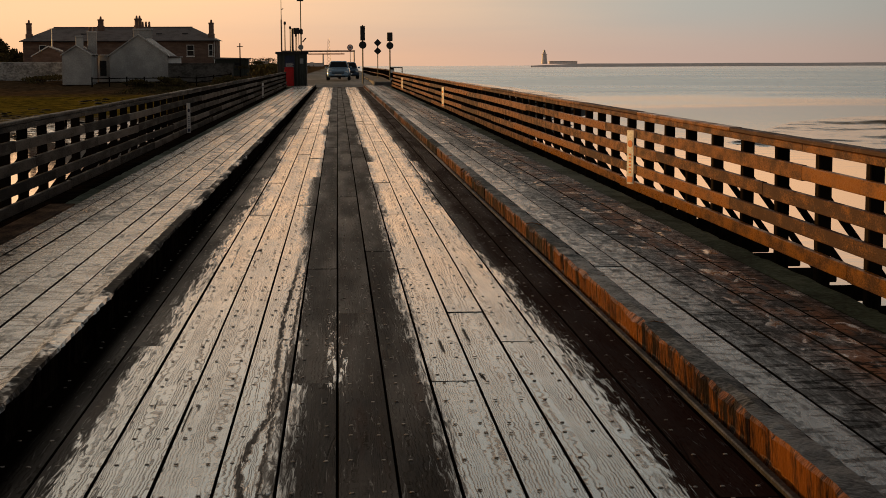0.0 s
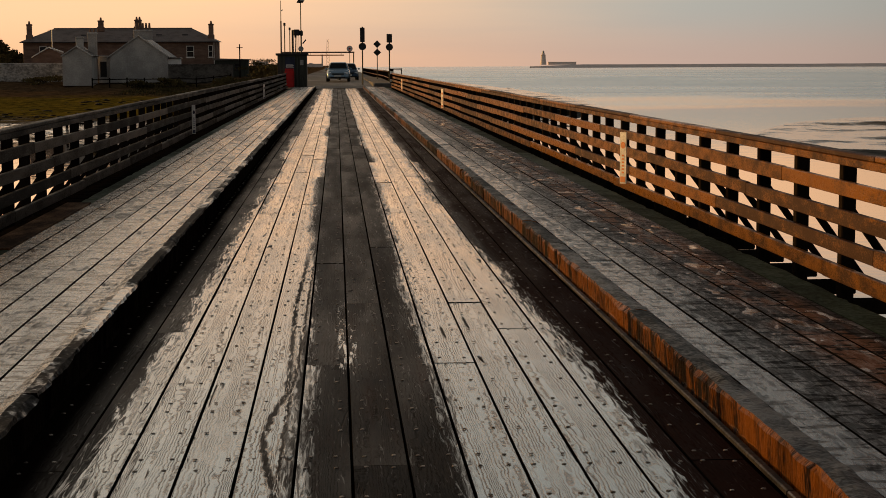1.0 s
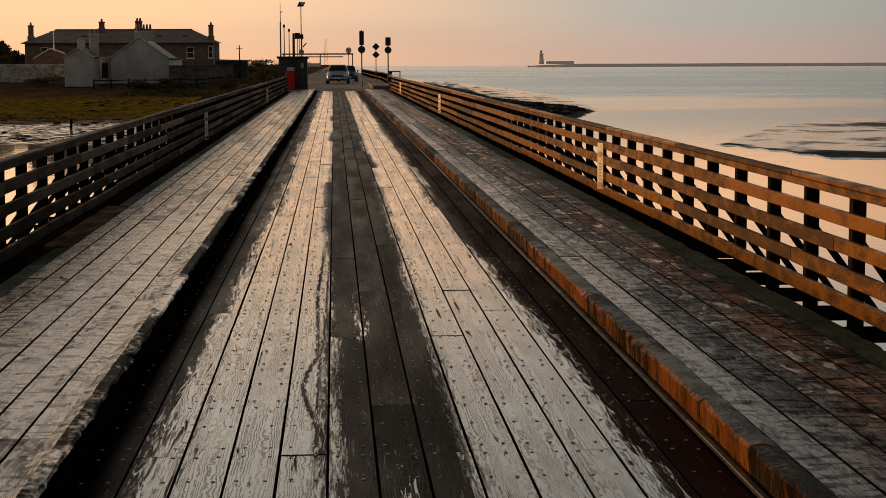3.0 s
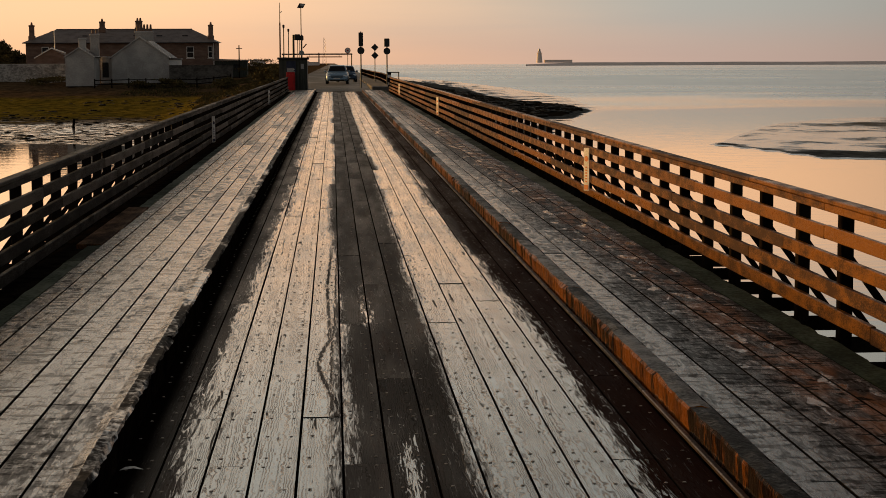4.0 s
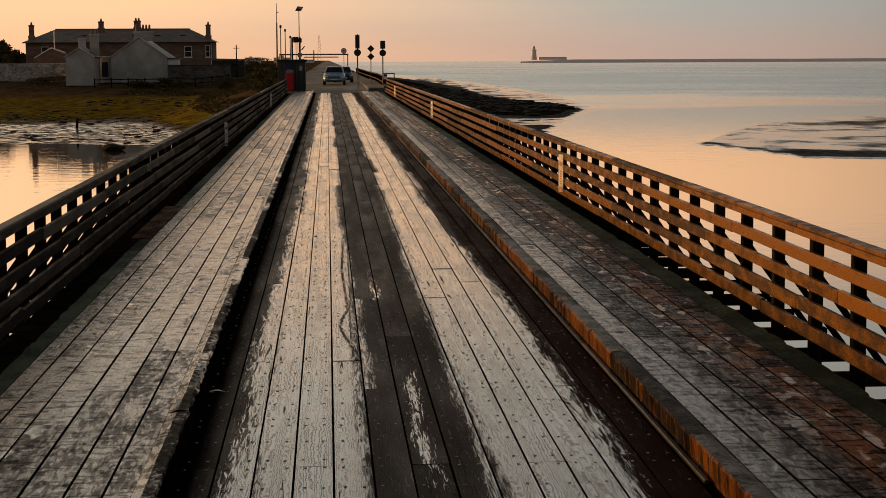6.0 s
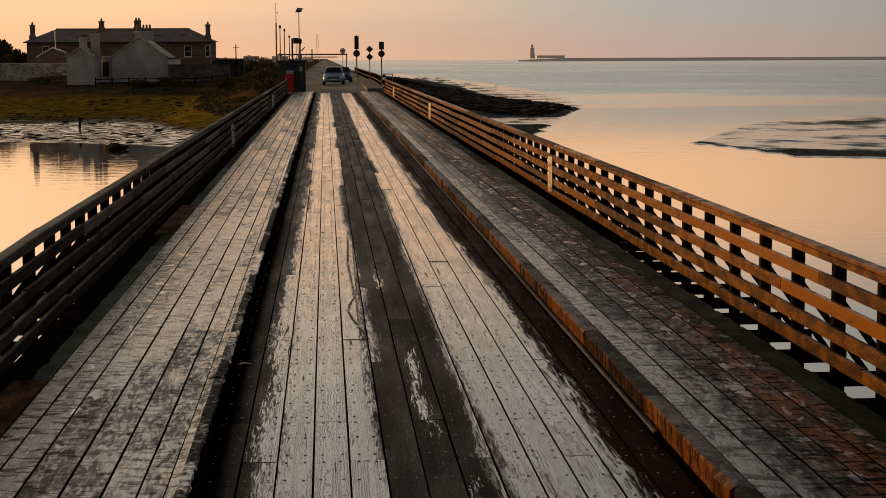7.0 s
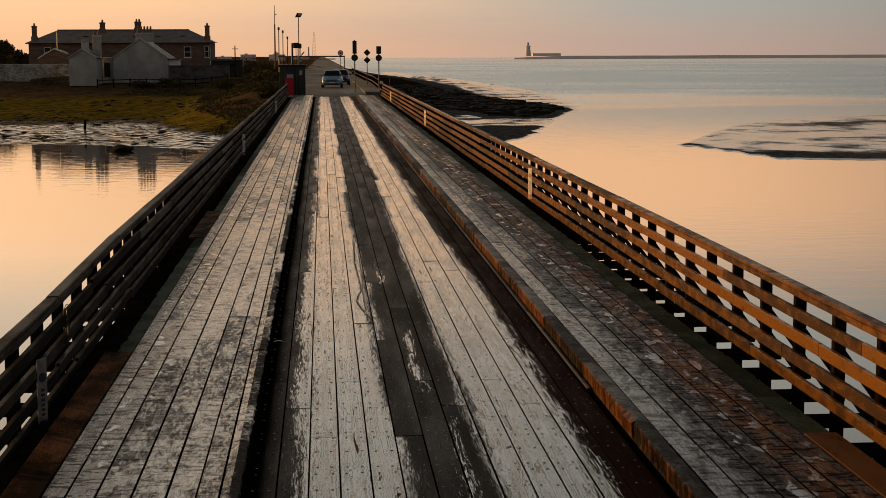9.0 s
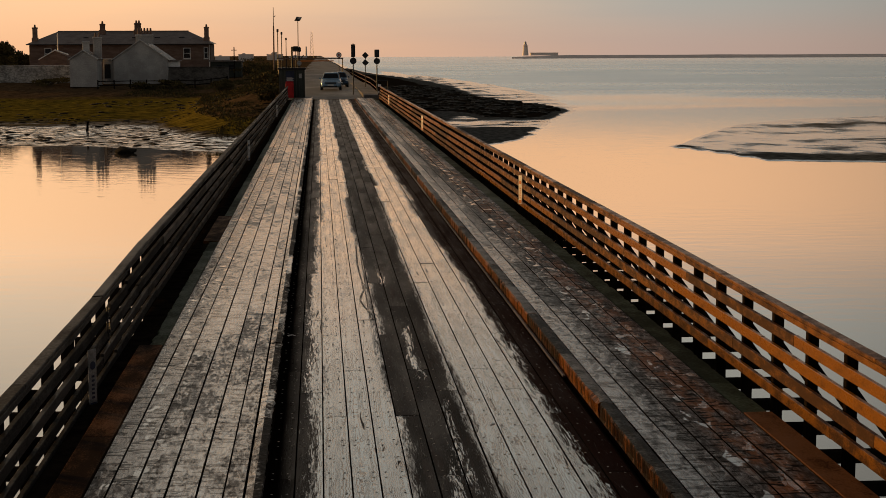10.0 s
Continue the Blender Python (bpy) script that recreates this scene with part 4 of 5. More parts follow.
def cottage(label, x0, x1, eave, apex_x, apex_z, base, y0, y1, wall, chimneys):
    """A cottage whose gable faces the water, with a slate roof proud of its verge."""
    top = thing("cottage", label, "cottage", group="cottages on the shore")
    part("wall", prismed([(x0, base), (x1, base), (x1, eave), (apex_x, apex_z), (x0, eave)], y0, y1), wall, top)
    for side, xe in ((-1, x0), (1, x1)):
        dx, dz = xe - apex_x, eave - apex_z
        n = Vector((-dz, dx) if side > 0 else (dz, -dx)).normalized() * 0.16
        ex, ez = xe + dx * 0.07, eave + dz * 0.07
        out = [(apex_x, apex_z + 0.01), (ex, ez + 0.01), (ex + n.x, ez + n.y), (apex_x, apex_z + 0.2)]
        slab = part("roof", prismed(out, y0 - 0.02, y1 + 0.15), SLATE, top, "grey slate roof slope")
        part("verge", prismed([(a, b + 0.012) for a, b in out], y0 - 0.20, y0 - 0.025), WHITE if side > 0 else wall, slab)
    for c in chimneys:
        chimney(top, *c)
    return top


main_house()
small = cottage("small grey rendered cottage with steep gable", -36.1, -32.3, 2.95, -34.2, 4.15, -0.9, 226.0, 231.5, RENDERW, [(-33.85, 226.5, 3.7, 5.55, 0.95, 0.6, 0, RENDERW), (-32.75, 230.5, 2.6, 6.2, 1.15, 0.8, 2, RENDERW)])
big = cottage("larger grey rendered cottage with a broad gable", -30.6, -22.85, 2.9, -26.7, 5.62, -0.6, 231.0, 240.5, RENDERW, [(-26.15, 231.6, 5.2, 6.55, 2.45, 0.8, 5, RENDERW, 0.8)])
porch = thing("porch", "low pale flat-roofed porch beside the cottage", "porch")
part("wall", boxed(-22.84, -21.4, 231.5, 235.0, -0.5, 2.6), PALE, porch)
part("roof", boxed(-22.84, -21.2, 231.3, 235.1, 2.61, 2.78, bevel=0.03), SLATE, porch)
link = thing("outbuilding", "low rendered outbuilding linking two cottages, with dark door", "outbuilding")
part("wall", boxed(-32.25, -30.65, 232.0, 236.0, -0.6, 2.9), RENDERW, link)
part("roof", boxed(-32.28, -30.63, 231.8, 236.1, 2.91, 3.05, bevel=0.03), WHITE, link, "pale flat roof edge")
part("door", boxed(-32.0, -31.15, 231.92, 231.99, 0.2, 2.25, bevel=0.01), DARK, link, "dark plank door")
lean = thing("lean_to", "old lean-to with pale verge behind a stone wall", "outbuilding")
part("wall", prismed([(-43.6, -0.2), (-39.5, -0.2), (-39.5, 3.4), (-41.3, 4.25), (-43.6, 2.95)], 247.0, 251.0), BRICK, lean)
part("verge", prismed([(-43.8, 2.85), (-43.8, 3.0), (-41.3, 4.45), (-39.3, 3.75), (-39.3, 3.6), (-41.3, 4.27)], 246.8, 247.6), WHITE, lean, "white painted verge boards")
pole = thing("aerial_pole", "pale thin aerial pole standing behind the lean-to", "pole")
part("shaft", rodded((-41.6, 252.0, 0.2), (-41.6, 252.0, 7.0), 0.10, 0.07), WHITE, pole)
part("aerial", rodded((-42.2, 252.0, 6.9), (-41.0, 252.0, 7.0), 0.03), GREYM, pole)


def stone_wall(x0, x1, y, z0, z1, label):
    """Coursed rubble with uneven stones standing proud of it."""
    top = new("stone_wall", mesh_of("stone_wall", boxed(x0, x1, y, y + 0.5, z0, z1 - 0.12), STONE))
    tagged(top, label, "wall")
    r = random.Random(8)
    vs, fs = [], []
    z = z0 + 0.2
    while z < z1 - 0.3:
        h = r.uniform(0.22, 0.36)
        x = x0
        while x < x1 - 0.3:
            w = r.uniform(0.3, 0.8)
            xa, xb, ya, za, zb = x + 0.02, min(x + w - 0.02, x1), y - r.uniform(0.01, 0.07), z + 0.015, z + h - 0.015
            n = len(vs)
            vs += [(xa, y + 0.05, za), (xb, y + 0.05, za), (xb, y + 0.05, zb), (xa, y + 0.05, zb), (xa + 0.03, ya, za + 0.03), (xb - 0.03, ya, za + 0.03), (xb - 0.03, ya, zb - 0.03), (xa + 0.03, ya, zb - 0.03)]
            fs += [tuple(n + i for i in q) for q in ((4, 5, 6, 7), (0, 1, 5, 4), (1, 2, 6, 5), (2, 3, 7, 6), (3, 0, 4, 7))]
            x += w
        z += h
    me_ = bpy.data.meshes.new("facing_stones")
    me_.from_pydata(vs, [], fs)
    bm = bmesh.new()
    bm.from_mesh(me_)
    tagged(part("facing_stones", bm, STONE, top), kind="stuff")
    part("coping", boxed(x0, x1, y - 0.1, y + 0.6, z1 - 0.12, z1, bevel=0.04), STONE, top)


stone_wall(-62.0, -37.0, 235.0, -1.3, 2.1, "long grey rubble stone boundary wall on the bank")
yard = thing("garden_wall", "low dark garden wall beside the cottage", "wall")
part("wall", boxed(-22.6, -14.0, 229.0, 229.4, -1.0, 1.75), DSTONE, yard)
part("coping", boxed(-22.6, -14.0, 228.9, 229.5, 1.751, 1.86, bevel=0.02), DSTONE, yard)
shed = thing("shed", "long low dark shed with small windows", "shed")
part("wall", boxed(-18.3, -13.4, 256.0, 260.0, 0.0, 2.45), HUT, shed)
part("roof", prismed([(-18.6, 2.46), (-13.1, 2.46), (-13.1, 2.6), (-18.6, 2.75)], 255.7, 260.3), SLATE, shed)
window(shed, -16.9, 256.0, 1.0, 2.0, 0.9, DARK)
window(shed, -15.0, 256.0, 1.0, 2.0, 0.9, DARK)


def paling(x0, x1, y, step):
    """A post-and-rail fence along the top of the bank."""
    top = thing("garden_fence", "dark post and rail fence on the bank below the cottages", "fence")
    n = int((x1 - x0) / step)
    for k in range(n + 1):
        x = x0 + k * step
        g = ground_z(x, y)
        part("post", boxed(x - 0.08, x + 0.08, y - 0.08, y + 0.08, g - 0.3, g + 1.25, bevel=0.01), POST, top)
    for k in range(n):
        xa, xb = x0 + k * step, x0 + (k + 1) * step
        ga, gb = ground_z(xa, y), ground_z(xb, y)
        for h in (0.5, 1.05):
            part("rail", rodded((xa, y - 0.1, ga + h), (xb, y - 0.1, gb + h), 0.06, sides=6), POST, top)


paling(-32.0, -14.0, 224.0, 2.25)

# ---- plants ----


def foliage(centre, radii, count, leaf, seed):
    """Many small leaf blades in uneven clumps within an ellipsoid."""
    r = random.Random(seed)
    bm = bmesh.new()
    knots = []
    for _ in range(max(6, count // 90)):
        v = Vector((r.gauss(0, 0.5), r.gauss(0, 0.5), r.gauss(0.1, 0.45)))
        if v.length > 1:
            v.normalize()
        knots.append(v)
    for _ in range(count):
        k = r.choice(knots)
        p = k + Vector((r.gauss(0, 0.16), r.gauss(0, 0.16), r.gauss(0, 0.14)))
        p = Vector(centre) + Vector((p.x * radii[0], p.y * radii[1], p.z * radii[2]))
        m = Matrix.Translation(p) @ Euler((r.uniform(0, 6.3), r.uniform(0, 6.3), r.uniform(0, 6.3))).to_matrix().to_4x4()
        s = leaf * r.uniform(0.6, 1.4)
        bm.faces.new([bm.verts.new(m @ Vector(q)) for q in ((-s * 0.4, 0, 0), (0, -s * 0.6, 0.1 * s), (s * 0.4, 0, 0), (0, s * 0.7, 0.15 * s))])
    return bm


def tree(x, y, height, spread, seed):
    g = ground_z(x, y)
    top = thing("tree", "dark bushy tree behind the houses", "tree", Matrix.Translation((x, y, g)))
    r = random.Random(seed)
    bm = rodded((0, 0, -0.3), (0.1, 0, height * 0.45), 0.25, 0.16, 8)
    for k in range(6):
        a = r.uniform(0, 6.3)
        rod(bm, (0.05, 0, height * r.uniform(0.25, 0.45)), (spread * 0.6 * math.cos(a), spread * 0.6 * math.sin(a), height * r.uniform(0.6, 0.85)), 0.10, 0.03, 6)
    part("trunk", bm, BARK, top)
    part("crown", foliage((0, 0, height * 0.68), (spread, spread, height * 0.36), 5200, 0.34, seed), LEAF, top)


def shrub(x, y, w, h, seed, label="dark wild shrub on the bank"):
    g = ground_z(x, y)
    top = thing("shrub", label, "shrub", Matrix.Translation((x, y, g)), group="shrubs on the shore")
    r = random.Random(seed)
    bm = bmesh.new()
    for k in range(5):
        a = r.uniform(0, 6.3)
        rod(bm, (0, 0, -0.2), (w * 0.4 * math.cos(a), w * 0.4 * math.sin(a), h * 0.7), 0.05, 0.015, 5)
    part("stems", bm, BARK, top)
    part("leaves", foliage((0, 0, h * 0.5), (w * 0.62, w * 0.62, h * 0.55), 1500, 0.19, seed), LEAF, top)


tree(-54.6, 279.0, 5.3, 2.3, 3)
tree(-58.5, 281.0, 4.7, 3.0, 4)
tree(-51.6, 278.0, 3.6, 1.9, 5)
for k, (x, y, w, h) in enumerate(((-11.0, 240, 4.5, 1.7), (-8.5, 216, 4.2, 1.5), (-12.5, 262, 5.0, 1.9), (-7.2, 190, 3.0, 1.8), (-6.3, 165, 2.6, 1.6), (-5.6, 142, 2.2, 1.7), (-5.4, 128, 1.8, 1.5), (-9.8, 300, 7, 2.0), (-15, 330, 8, 2.2), (-6.9, 240, 3.2, 1.2), (-22, 223.0, 3, 1.1), (-26, 222.5, 3, 0.9), (-40, 230, 5, 1.2), (-13.8, 212, 3, 1.2), (-50, 256, 5, 3.2), (-54, 258, 6, 3.6), (-59, 258, 6, 3.4))):
    shrub(x, y, w, h, 20 + k)

# ---- the far end of the bridge ----
hut = thing("hut", "dark green timber bridge hut with flat roof", "hut", Matrix.Translation((0, 0, 0.12)))
HY = 117.0
bm = boxed(-4.2, -2.2, HY, HY + 2.4, -0.1, 2.20)
part("wall", bm, HUT, hut)
board = mesh_of("board", boxed(-0.048, 0.048, -0.02, -0.001, 0.0, 2.2, bevel=0.004), HUT)
for k in range(20):
    if not 5 <= k <= 11:
        piece("board", board, hut, Matrix.Translation((-4.15 + 0.1 * k, HY, 0)))
part("roof", boxed(-4.32, -2.1, HY - 0.15, HY + 2.5, 2.201, 2.36, bevel=0.02), DARK, hut)
part("notice_panel", boxed(-3.68, -3.02, HY - 0.05, HY - 0.002, 1.30, 2.1, bevel=0.01), BLUE, hut, "navy blue notice panel")
for k in range(4):
    part("writing_bar", boxed(-3.62, -3.08 - 0.08 * (k % 2), HY - 0.056, HY - 0.051, 1.36 + 0.07 * k, 1.39 + 0.07 * k), WHITE, hut)
part("meter_box", boxed(-2.65, -2.42, HY - 0.1, HY - 0.022, 1.55, 1.9, bevel=0.01), GREYM, hut)

cab = thing("red_cabinet", "tall red painted metal cabinet beside the hut", "cabinet", Matrix.Translation((-3.38, HY - 0.45, 0.13)))
part("body", boxed(-0.32, 0.32, -0.22, 0.22, 0.0, 1.15, bevel=0.02), RED, cab)
part("head_panel", boxed(-0.30, 0.30, -0.2, 0.2, 1.151, 1.30, bevel=0.02), RED, cab)
part("door", boxed(-0.27, 0.27, -0.245, -0.222, 0.08, 1.08, bevel=0.008), RED, cab)
part("handle", boxed(0.17, 0.2, -0.27, -0.246, 0.5, 0.7), DARK, cab)


def disc(bm, x, y, z, r, thick=0.03):
    return rod(bm, (x, y, z), (x, y + thick, z), r, r, 24)


def diamond(x, y, z, r):
    bm = bmesh.new()
    return prism(bm, [(x - r, z), (x, z - r), (x + r, z), (x, z + r)], y, y + 0.03)


sig = thing("traffic_signal", "dark traffic signal with round sign on a grey pole", "traffic signal", Matrix.Translation((1.72, 122.0, 0.24)), "signals by the bridge")
part("pole", rodded((0, 0, -0.1), (0, 0, 4.15), 0.05), DARK, sig)
part("signal_head", boxed(-0.14, 0.14, -0.12, 0.16, 3.12, 4.02, bevel=0.03), DARK, sig)
part("backing_board", boxed(-0.17, 0.17, -0.15, -0.125, 3.05, 4.08, bevel=0.01), DARK, sig)
part("round_sign", disc(bmesh.new(), 0, -0.10, 2.74, 0.27), DARK, sig, "round sign seen from its dark back")

sig = thing("traffic_signal", "square-backed traffic signal with round sign behind the fence", "traffic signal", Matrix.Translation((3.72, 124.0, 0.1)), "signals by the bridge")
part("pole", rodded((0, 0, -0.3), (0, 0, 3.7), 0.05), DARK, sig)
part("signal_head", boxed(-0.2, 0.2, -0.12, 0.16, 3.18, 3.8, bevel=0.03), DARK, sig)
part("round_sign", disc(bmesh.new(), 0, -0.10, 2.85, 0.26), DARK, sig, "round sign seen from its dark back")

sign = thing("diamond_sign", "two diamond-shaped road signs on one pole", "road sign", Matrix.Translation((3.33, 145.0, 0.3)))
part("pole", rodded((0, 0, -0.2), (0, 0, 3.4), 0.04), DARK, sign)
part("upper_plate", diamond(0, -0.06, 3.12, 0.33), DARK, sign)
part("lower_plate", diamond(0, -0.06, 2.42, 0.33), DARK, sign)

bar = thing("height_barrier", "brown steel height barrier across the road", "barrier", Matrix.Translation((0, 188.0, 0.36)))
part("post", rodded((-5.9, 0, -0.6), (-5.9, 0, 2.72), 0.09), STEEL, bar)
part("post", rodded((1.75, 0, -0.1), (1.75, 0, 2.72), 0.07), STEEL, bar)
part("beam", boxed(-6.1, 1.85, -0.07, 0.07, 2.62, 2.78, bevel=0.01), BRICK, bar)
part("hanging_bar", boxed(-3.3, 0.7, -0.04, 0.04, 2.33, 2.45, bevel=0.01), ORANGE, bar)
for x in (-3.0, -1.3, 0.4):
    part("hanger", rodded((x, 0, 2.44), (x, 0, 2.63), 0.015, sides=6), STEEL, bar)
part("round_sign", disc(bmesh.new(), 1.32, -0.12, 3.1, 0.28), WHITE, bar, "round white sign with red rim")
part("sign_rim", disc(disc(bmesh.new(), 1.32, -0.10, 3.1, 0.33, 0.02), 1.32, -0.125, 3.1, 0.10, 0.004), RED, bar)
part("sign_post", rodded((1.32, -0.05, -0.1), (1.32, -0.05, 3.3), 0.035), DARK, bar)

lamp = thing("floodlight_pole", "tall thin pole with a tilted floodlight", "lamp post", Matrix.Translation((-2.84, 130.0, 0.2)))
part("pole", rodded((0, 0, -0.3), (0, 0, 6.25), 0.055, 0.035), DARK, lamp)
part("floodlight", prismed([(-0.3, 6.18), (0.18, 6.18), (0.36, 6.5), (-0.1, 6.55)], -0.2, 0.2), DARK, lamp)
part("lens", boxed(-0.02, 0.26, -0.215, -0.201, 6.32, 6.5), GREYM, lamp)
mast = thing("signal_mast", "stout dark mast with a box camera and small signs", "mast", Matrix.Translation((-3.12, 120.8, 0.2)))
part("post", rodded((-0.12, 0, -0.3), (-0.12, 0, 3.95), 0.09, 0.08), DARK, mast)
part("camera_box", boxed(-0.05, 0.38, -0.2, 0.25, 3.55, 3.98, bevel=0.04), DARK, mast, "dark box camera")
part("thin_pole", rodded((0.5, 0, 2.2), (0.5, 0, 3.95), 0.035), DARK, mast)
part("lantern", boxed(0.38, 0.62, -0.15, 0.15, 3.52, 3.9, bevel=0.06), DARK, mast)
part("bracket", rodded((0.0, 0, 3.6), (0.5, 0, 3.6), 0.025, sides=6), DARK, mast)
part("thin_pole", rodded((0.18, 0, 2.2), (0.18, 0, 3.6), 0.025), DARK, mast)
part("thin_pole", rodded((0.32, 0.1, 2.2), (0.32, 0.1, 3.6), 0.02), DARK, mast)
part("round_sign", disc(bmesh.new(), 0.46, -0.1, 2.62, 0.19), GREYM, mast)
part("arrow_plate", prismed([(0.55, 3.0), (0.62, 2.95), (0.86, 3.24), (0.80, 3.3)], -0.1, -0.07), DARK, mast)

for x, y, h, lab in ((-6.6, 214, 6.3, "slim street lamp along the causeway"), (-6.55, 236, 6.2, "slim street lamp along the causeway"), (-6.4, 262, 5.6, "slim street lamp along the causeway")):
    post = thing("street_lamp", lab, "street lamp", Matrix.Translation((x, y, 0.3)), "lamps along the causeway")
    part("pole", rodded((0, 0, -0.8), (0, 0, h), 0.09, 0.06), DARK, post)
    part("lamp_head", boxed(-0.14, 0.14, -0.25, 0.1, h - 0.05, h + 0.35, bevel=0.05), DARK, post)
flag = thing("flag_mast", "tall tapering mast with a rusty lower tube", "mast", Matrix.Translation((-7.55, 230.0, 0.3)))
part("lower_tube", rodded((0, 0, -0.5), (0, 0, 7.3), 0.12, 0.10), BRICK, flag)
part("upper_tube", rodded((0, 0, 7.3), (0, 0, 10.0), 0.06, 0.035), DARK, flag)
part("small_arm", rodded((0, 0, 8.6), (0.3, 0, 8.8), 0.05), GREYM, flag)


def guard_rail(points, heights, label):
    """Tubular rails on square posts along the causeway's edge."""
    top = thing("guard_rail", label, "railing")
    for (xa, ya), (xb, yb) in zip(points, points[1:]):
        n = max(1, int(math.hypot(xb - xa, yb - ya) / 2.4))
        for k in range(n):
            x, y = xa + (xb - xa) * k / n, ya + (yb - ya) * k / n
            part("post", boxed(x - 0.06, x + 0.06, y - 0.06, y + 0.06, -0.6, 0.3 + heights[-1], bevel=0.01), POST, top)
        for h in heights:
            part("rail", rodded((xa, ya, 0.25 + h), (xb, yb, 0.25 + h), 0.055, sides=8), RAIL, top)
    return top


guard_rail([(3.75, 126.0), (4.0, 150.0), (3.9, 190.0), (3.9, 260.0)], (0.45, 0.9), "brown tubular guard rail beside the causeway")
gate = thing("steel_barrier", "small steel barrier frame by the bridge fence", "railing", Matrix.Translation((0, 124.5, 0.1)))
part("leg", rodded((4.62, 0, -2.2), (4.62, 0, 1.25), 0.04), DARK, gate)
part("bar", rodded((3.7, 0, 1.25), (4.66, 0, 1.25), 0.04), DARK, gate)
stub = thing("end_post", "white-banded timber end post of the fence", "post", Matrix.Translation((3.52, 112.6, 0.1)))
part("post", boxed(-0.11, 0.11, -0.11, 0.11, -1.2, 1.3, bevel=0.02), POST, stub)
part("white_band", boxed(-0.115, 0.115, -0.115, 0.115, 0.95, 1.15), WHITE, stub)
part("white_band", boxed(-0.115, 0.115, -0.115, 0.115, 0.45, 0.62), WHITE, stub)


def car(label, paint, m):
    """A small hatchback seen from the front: body, cabin, glass, lamps and wheels."""
    top = thing("car", label, "car", m, "cars waiting on the causeway")
    # stations along the length: y, half width, sill, waist
    stations = [(-2.02, 0.62, 0.34, 0.62), (-1.92, 0.78, 0.26, 0.74), (-1.5, 0.85, 0.24, 0.86), (-0.85, 0.87, 0.24, 0.95), (0.9, 0.87, 0.24, 0.98), (1.7, 0.83, 0.26, 0.98), (1.98, 0.72, 0.36, 0.85)]

    def hull(rings):
        bm = bmesh.new()
        loops = [[bm.verts.new(p) for p in ring] for ring in rings]
        for a, b in zip(loops, loops[1:]):
            for i in range(len(a)):
                j = (i + 1) % len(a)
                bm.faces.new((a[i], a[j], b[j], b[i]))
        bm.faces.new(loops[0])
        bm.faces.new(loops[-1][::-1])
        return bm

    rings = []
    for y, w, lo, hi in stations:
        rings.append([(-w * 0.92, y, lo), (w * 0.92, y, lo), (w, y, lo + 0.12), (w, y, hi - 0.22), (w * 0.94, y, hi - 0.06), (w * 0.8, y, hi), (-w * 0.8, y, hi), (-w * 0.94, y, hi - 0.06), (-w, y, hi - 0.22), (-w, y, lo + 0.12)])
    body = part("body", hull(rings), paint, top, smooth=True)
    cab = [(-0.95, 0.74, 0.90, 0.97), (-0.30, 0.62, 0.93, 1.43), (0.1, 0.61, 0.94, 1.48), (1.1, 0.60, 0.94, 1.46), (1.75, 0.66, 0.93, 1.02)]
    part("roof", hull([[(-0.76, y, lo), (0.76, y, lo), (w, y, hi - 0.03), (w * 0.85, y, hi), (-w * 0.85, y, hi), (-w, y, hi - 0.03)] for y, w, lo, hi in cab]), paint, top, smooth=True)
    bm = bmesh.new()
    bm.faces.new([bm.verts.new(p) for p in ((-0.68, -0.93, 1.0), (0.68, -0.93, 1.0), (0.56, -0.345, 1.405), (-0.56, -0.345, 1.405))])
    bmesh.ops.solidify(bm, geom=bm.faces[:], thickness=-0.02)
    part("windscreen", bm, GLASS, top, "dark raked windscreen")
    for s in (-1, 1):
        bm = bmesh.new()
        bm.faces.new([bm.verts.new(p) for p in ((s * 0.775, -0.6, 1.0), (s * 0.775, 1.4, 1.0), (s * 0.655, 1.05, 1.40), (s * 0.655, -0.2, 1.39))])
        bmesh.ops.solidify(bm, geom=bm.faces[:], thickness=0.02)
        part("side_window", bm, GLASS, top)
        part("headlight", box(bmesh.new(), s * 0.62 - 0.15, s * 0.62 + 0.15, -1.97, -1.84, 0.56, 0.73, bevel=0.04), LENS, top, "clear headlamp")
        part("wing_mirror", box(bmesh.new(), s * 0.93 - 0.09, s * 0.93 + 0.09, -0.75, -0.6, 0.92, 1.06, bevel=0.03), paint, top)
        for y in (-1.25, 1.25):
            tyre = part("tyre", rodded((s * 0.70, y, 0.30), (s * 0.885, y, 0.30), 0.30, 0.30, 20), RUBBER, top)
            part("rim", rodded((s * 0.70, y, 0.30), (s * 0.892, y, 0.30), 0.19, 0.19, 14), GREYM, tyre)
    part("grille", boxed(-0.46, 0.46, -2.05, -1.98, 0.53, 0.68, bevel=0.015), DARK, top)
    part("grille_bar", boxed(-0.44, 0.44, -2.06, -2.051, 0.60, 0.625), paint, top)
    part("bumper", box(bmesh.new(), -0.74, 0.74, -2.09, -1.85, 0.32, 0.48, bevel=0.05), paint, top)
    part("air_intake", boxed(-0.55, 0.55, -2.10, -2.092, 0.25, 0.37), DARK, top)
    part("number_plate", boxed(-0.26, 0.26, -2.115, -2.093, 0.40, 0.50), WHITE, top)
    return top


car("pale silver-blue hatchback with headlamps facing the bridge", SILVER, pose(0.0, 136.8, 0.335, 0, 0, -1.5) @ Matrix.Scale(1.05, 4))
car("dark blue hatchback waiting behind the first car", NAVY, pose(0.85, 150.5, 0.335, 0, 0, 2))

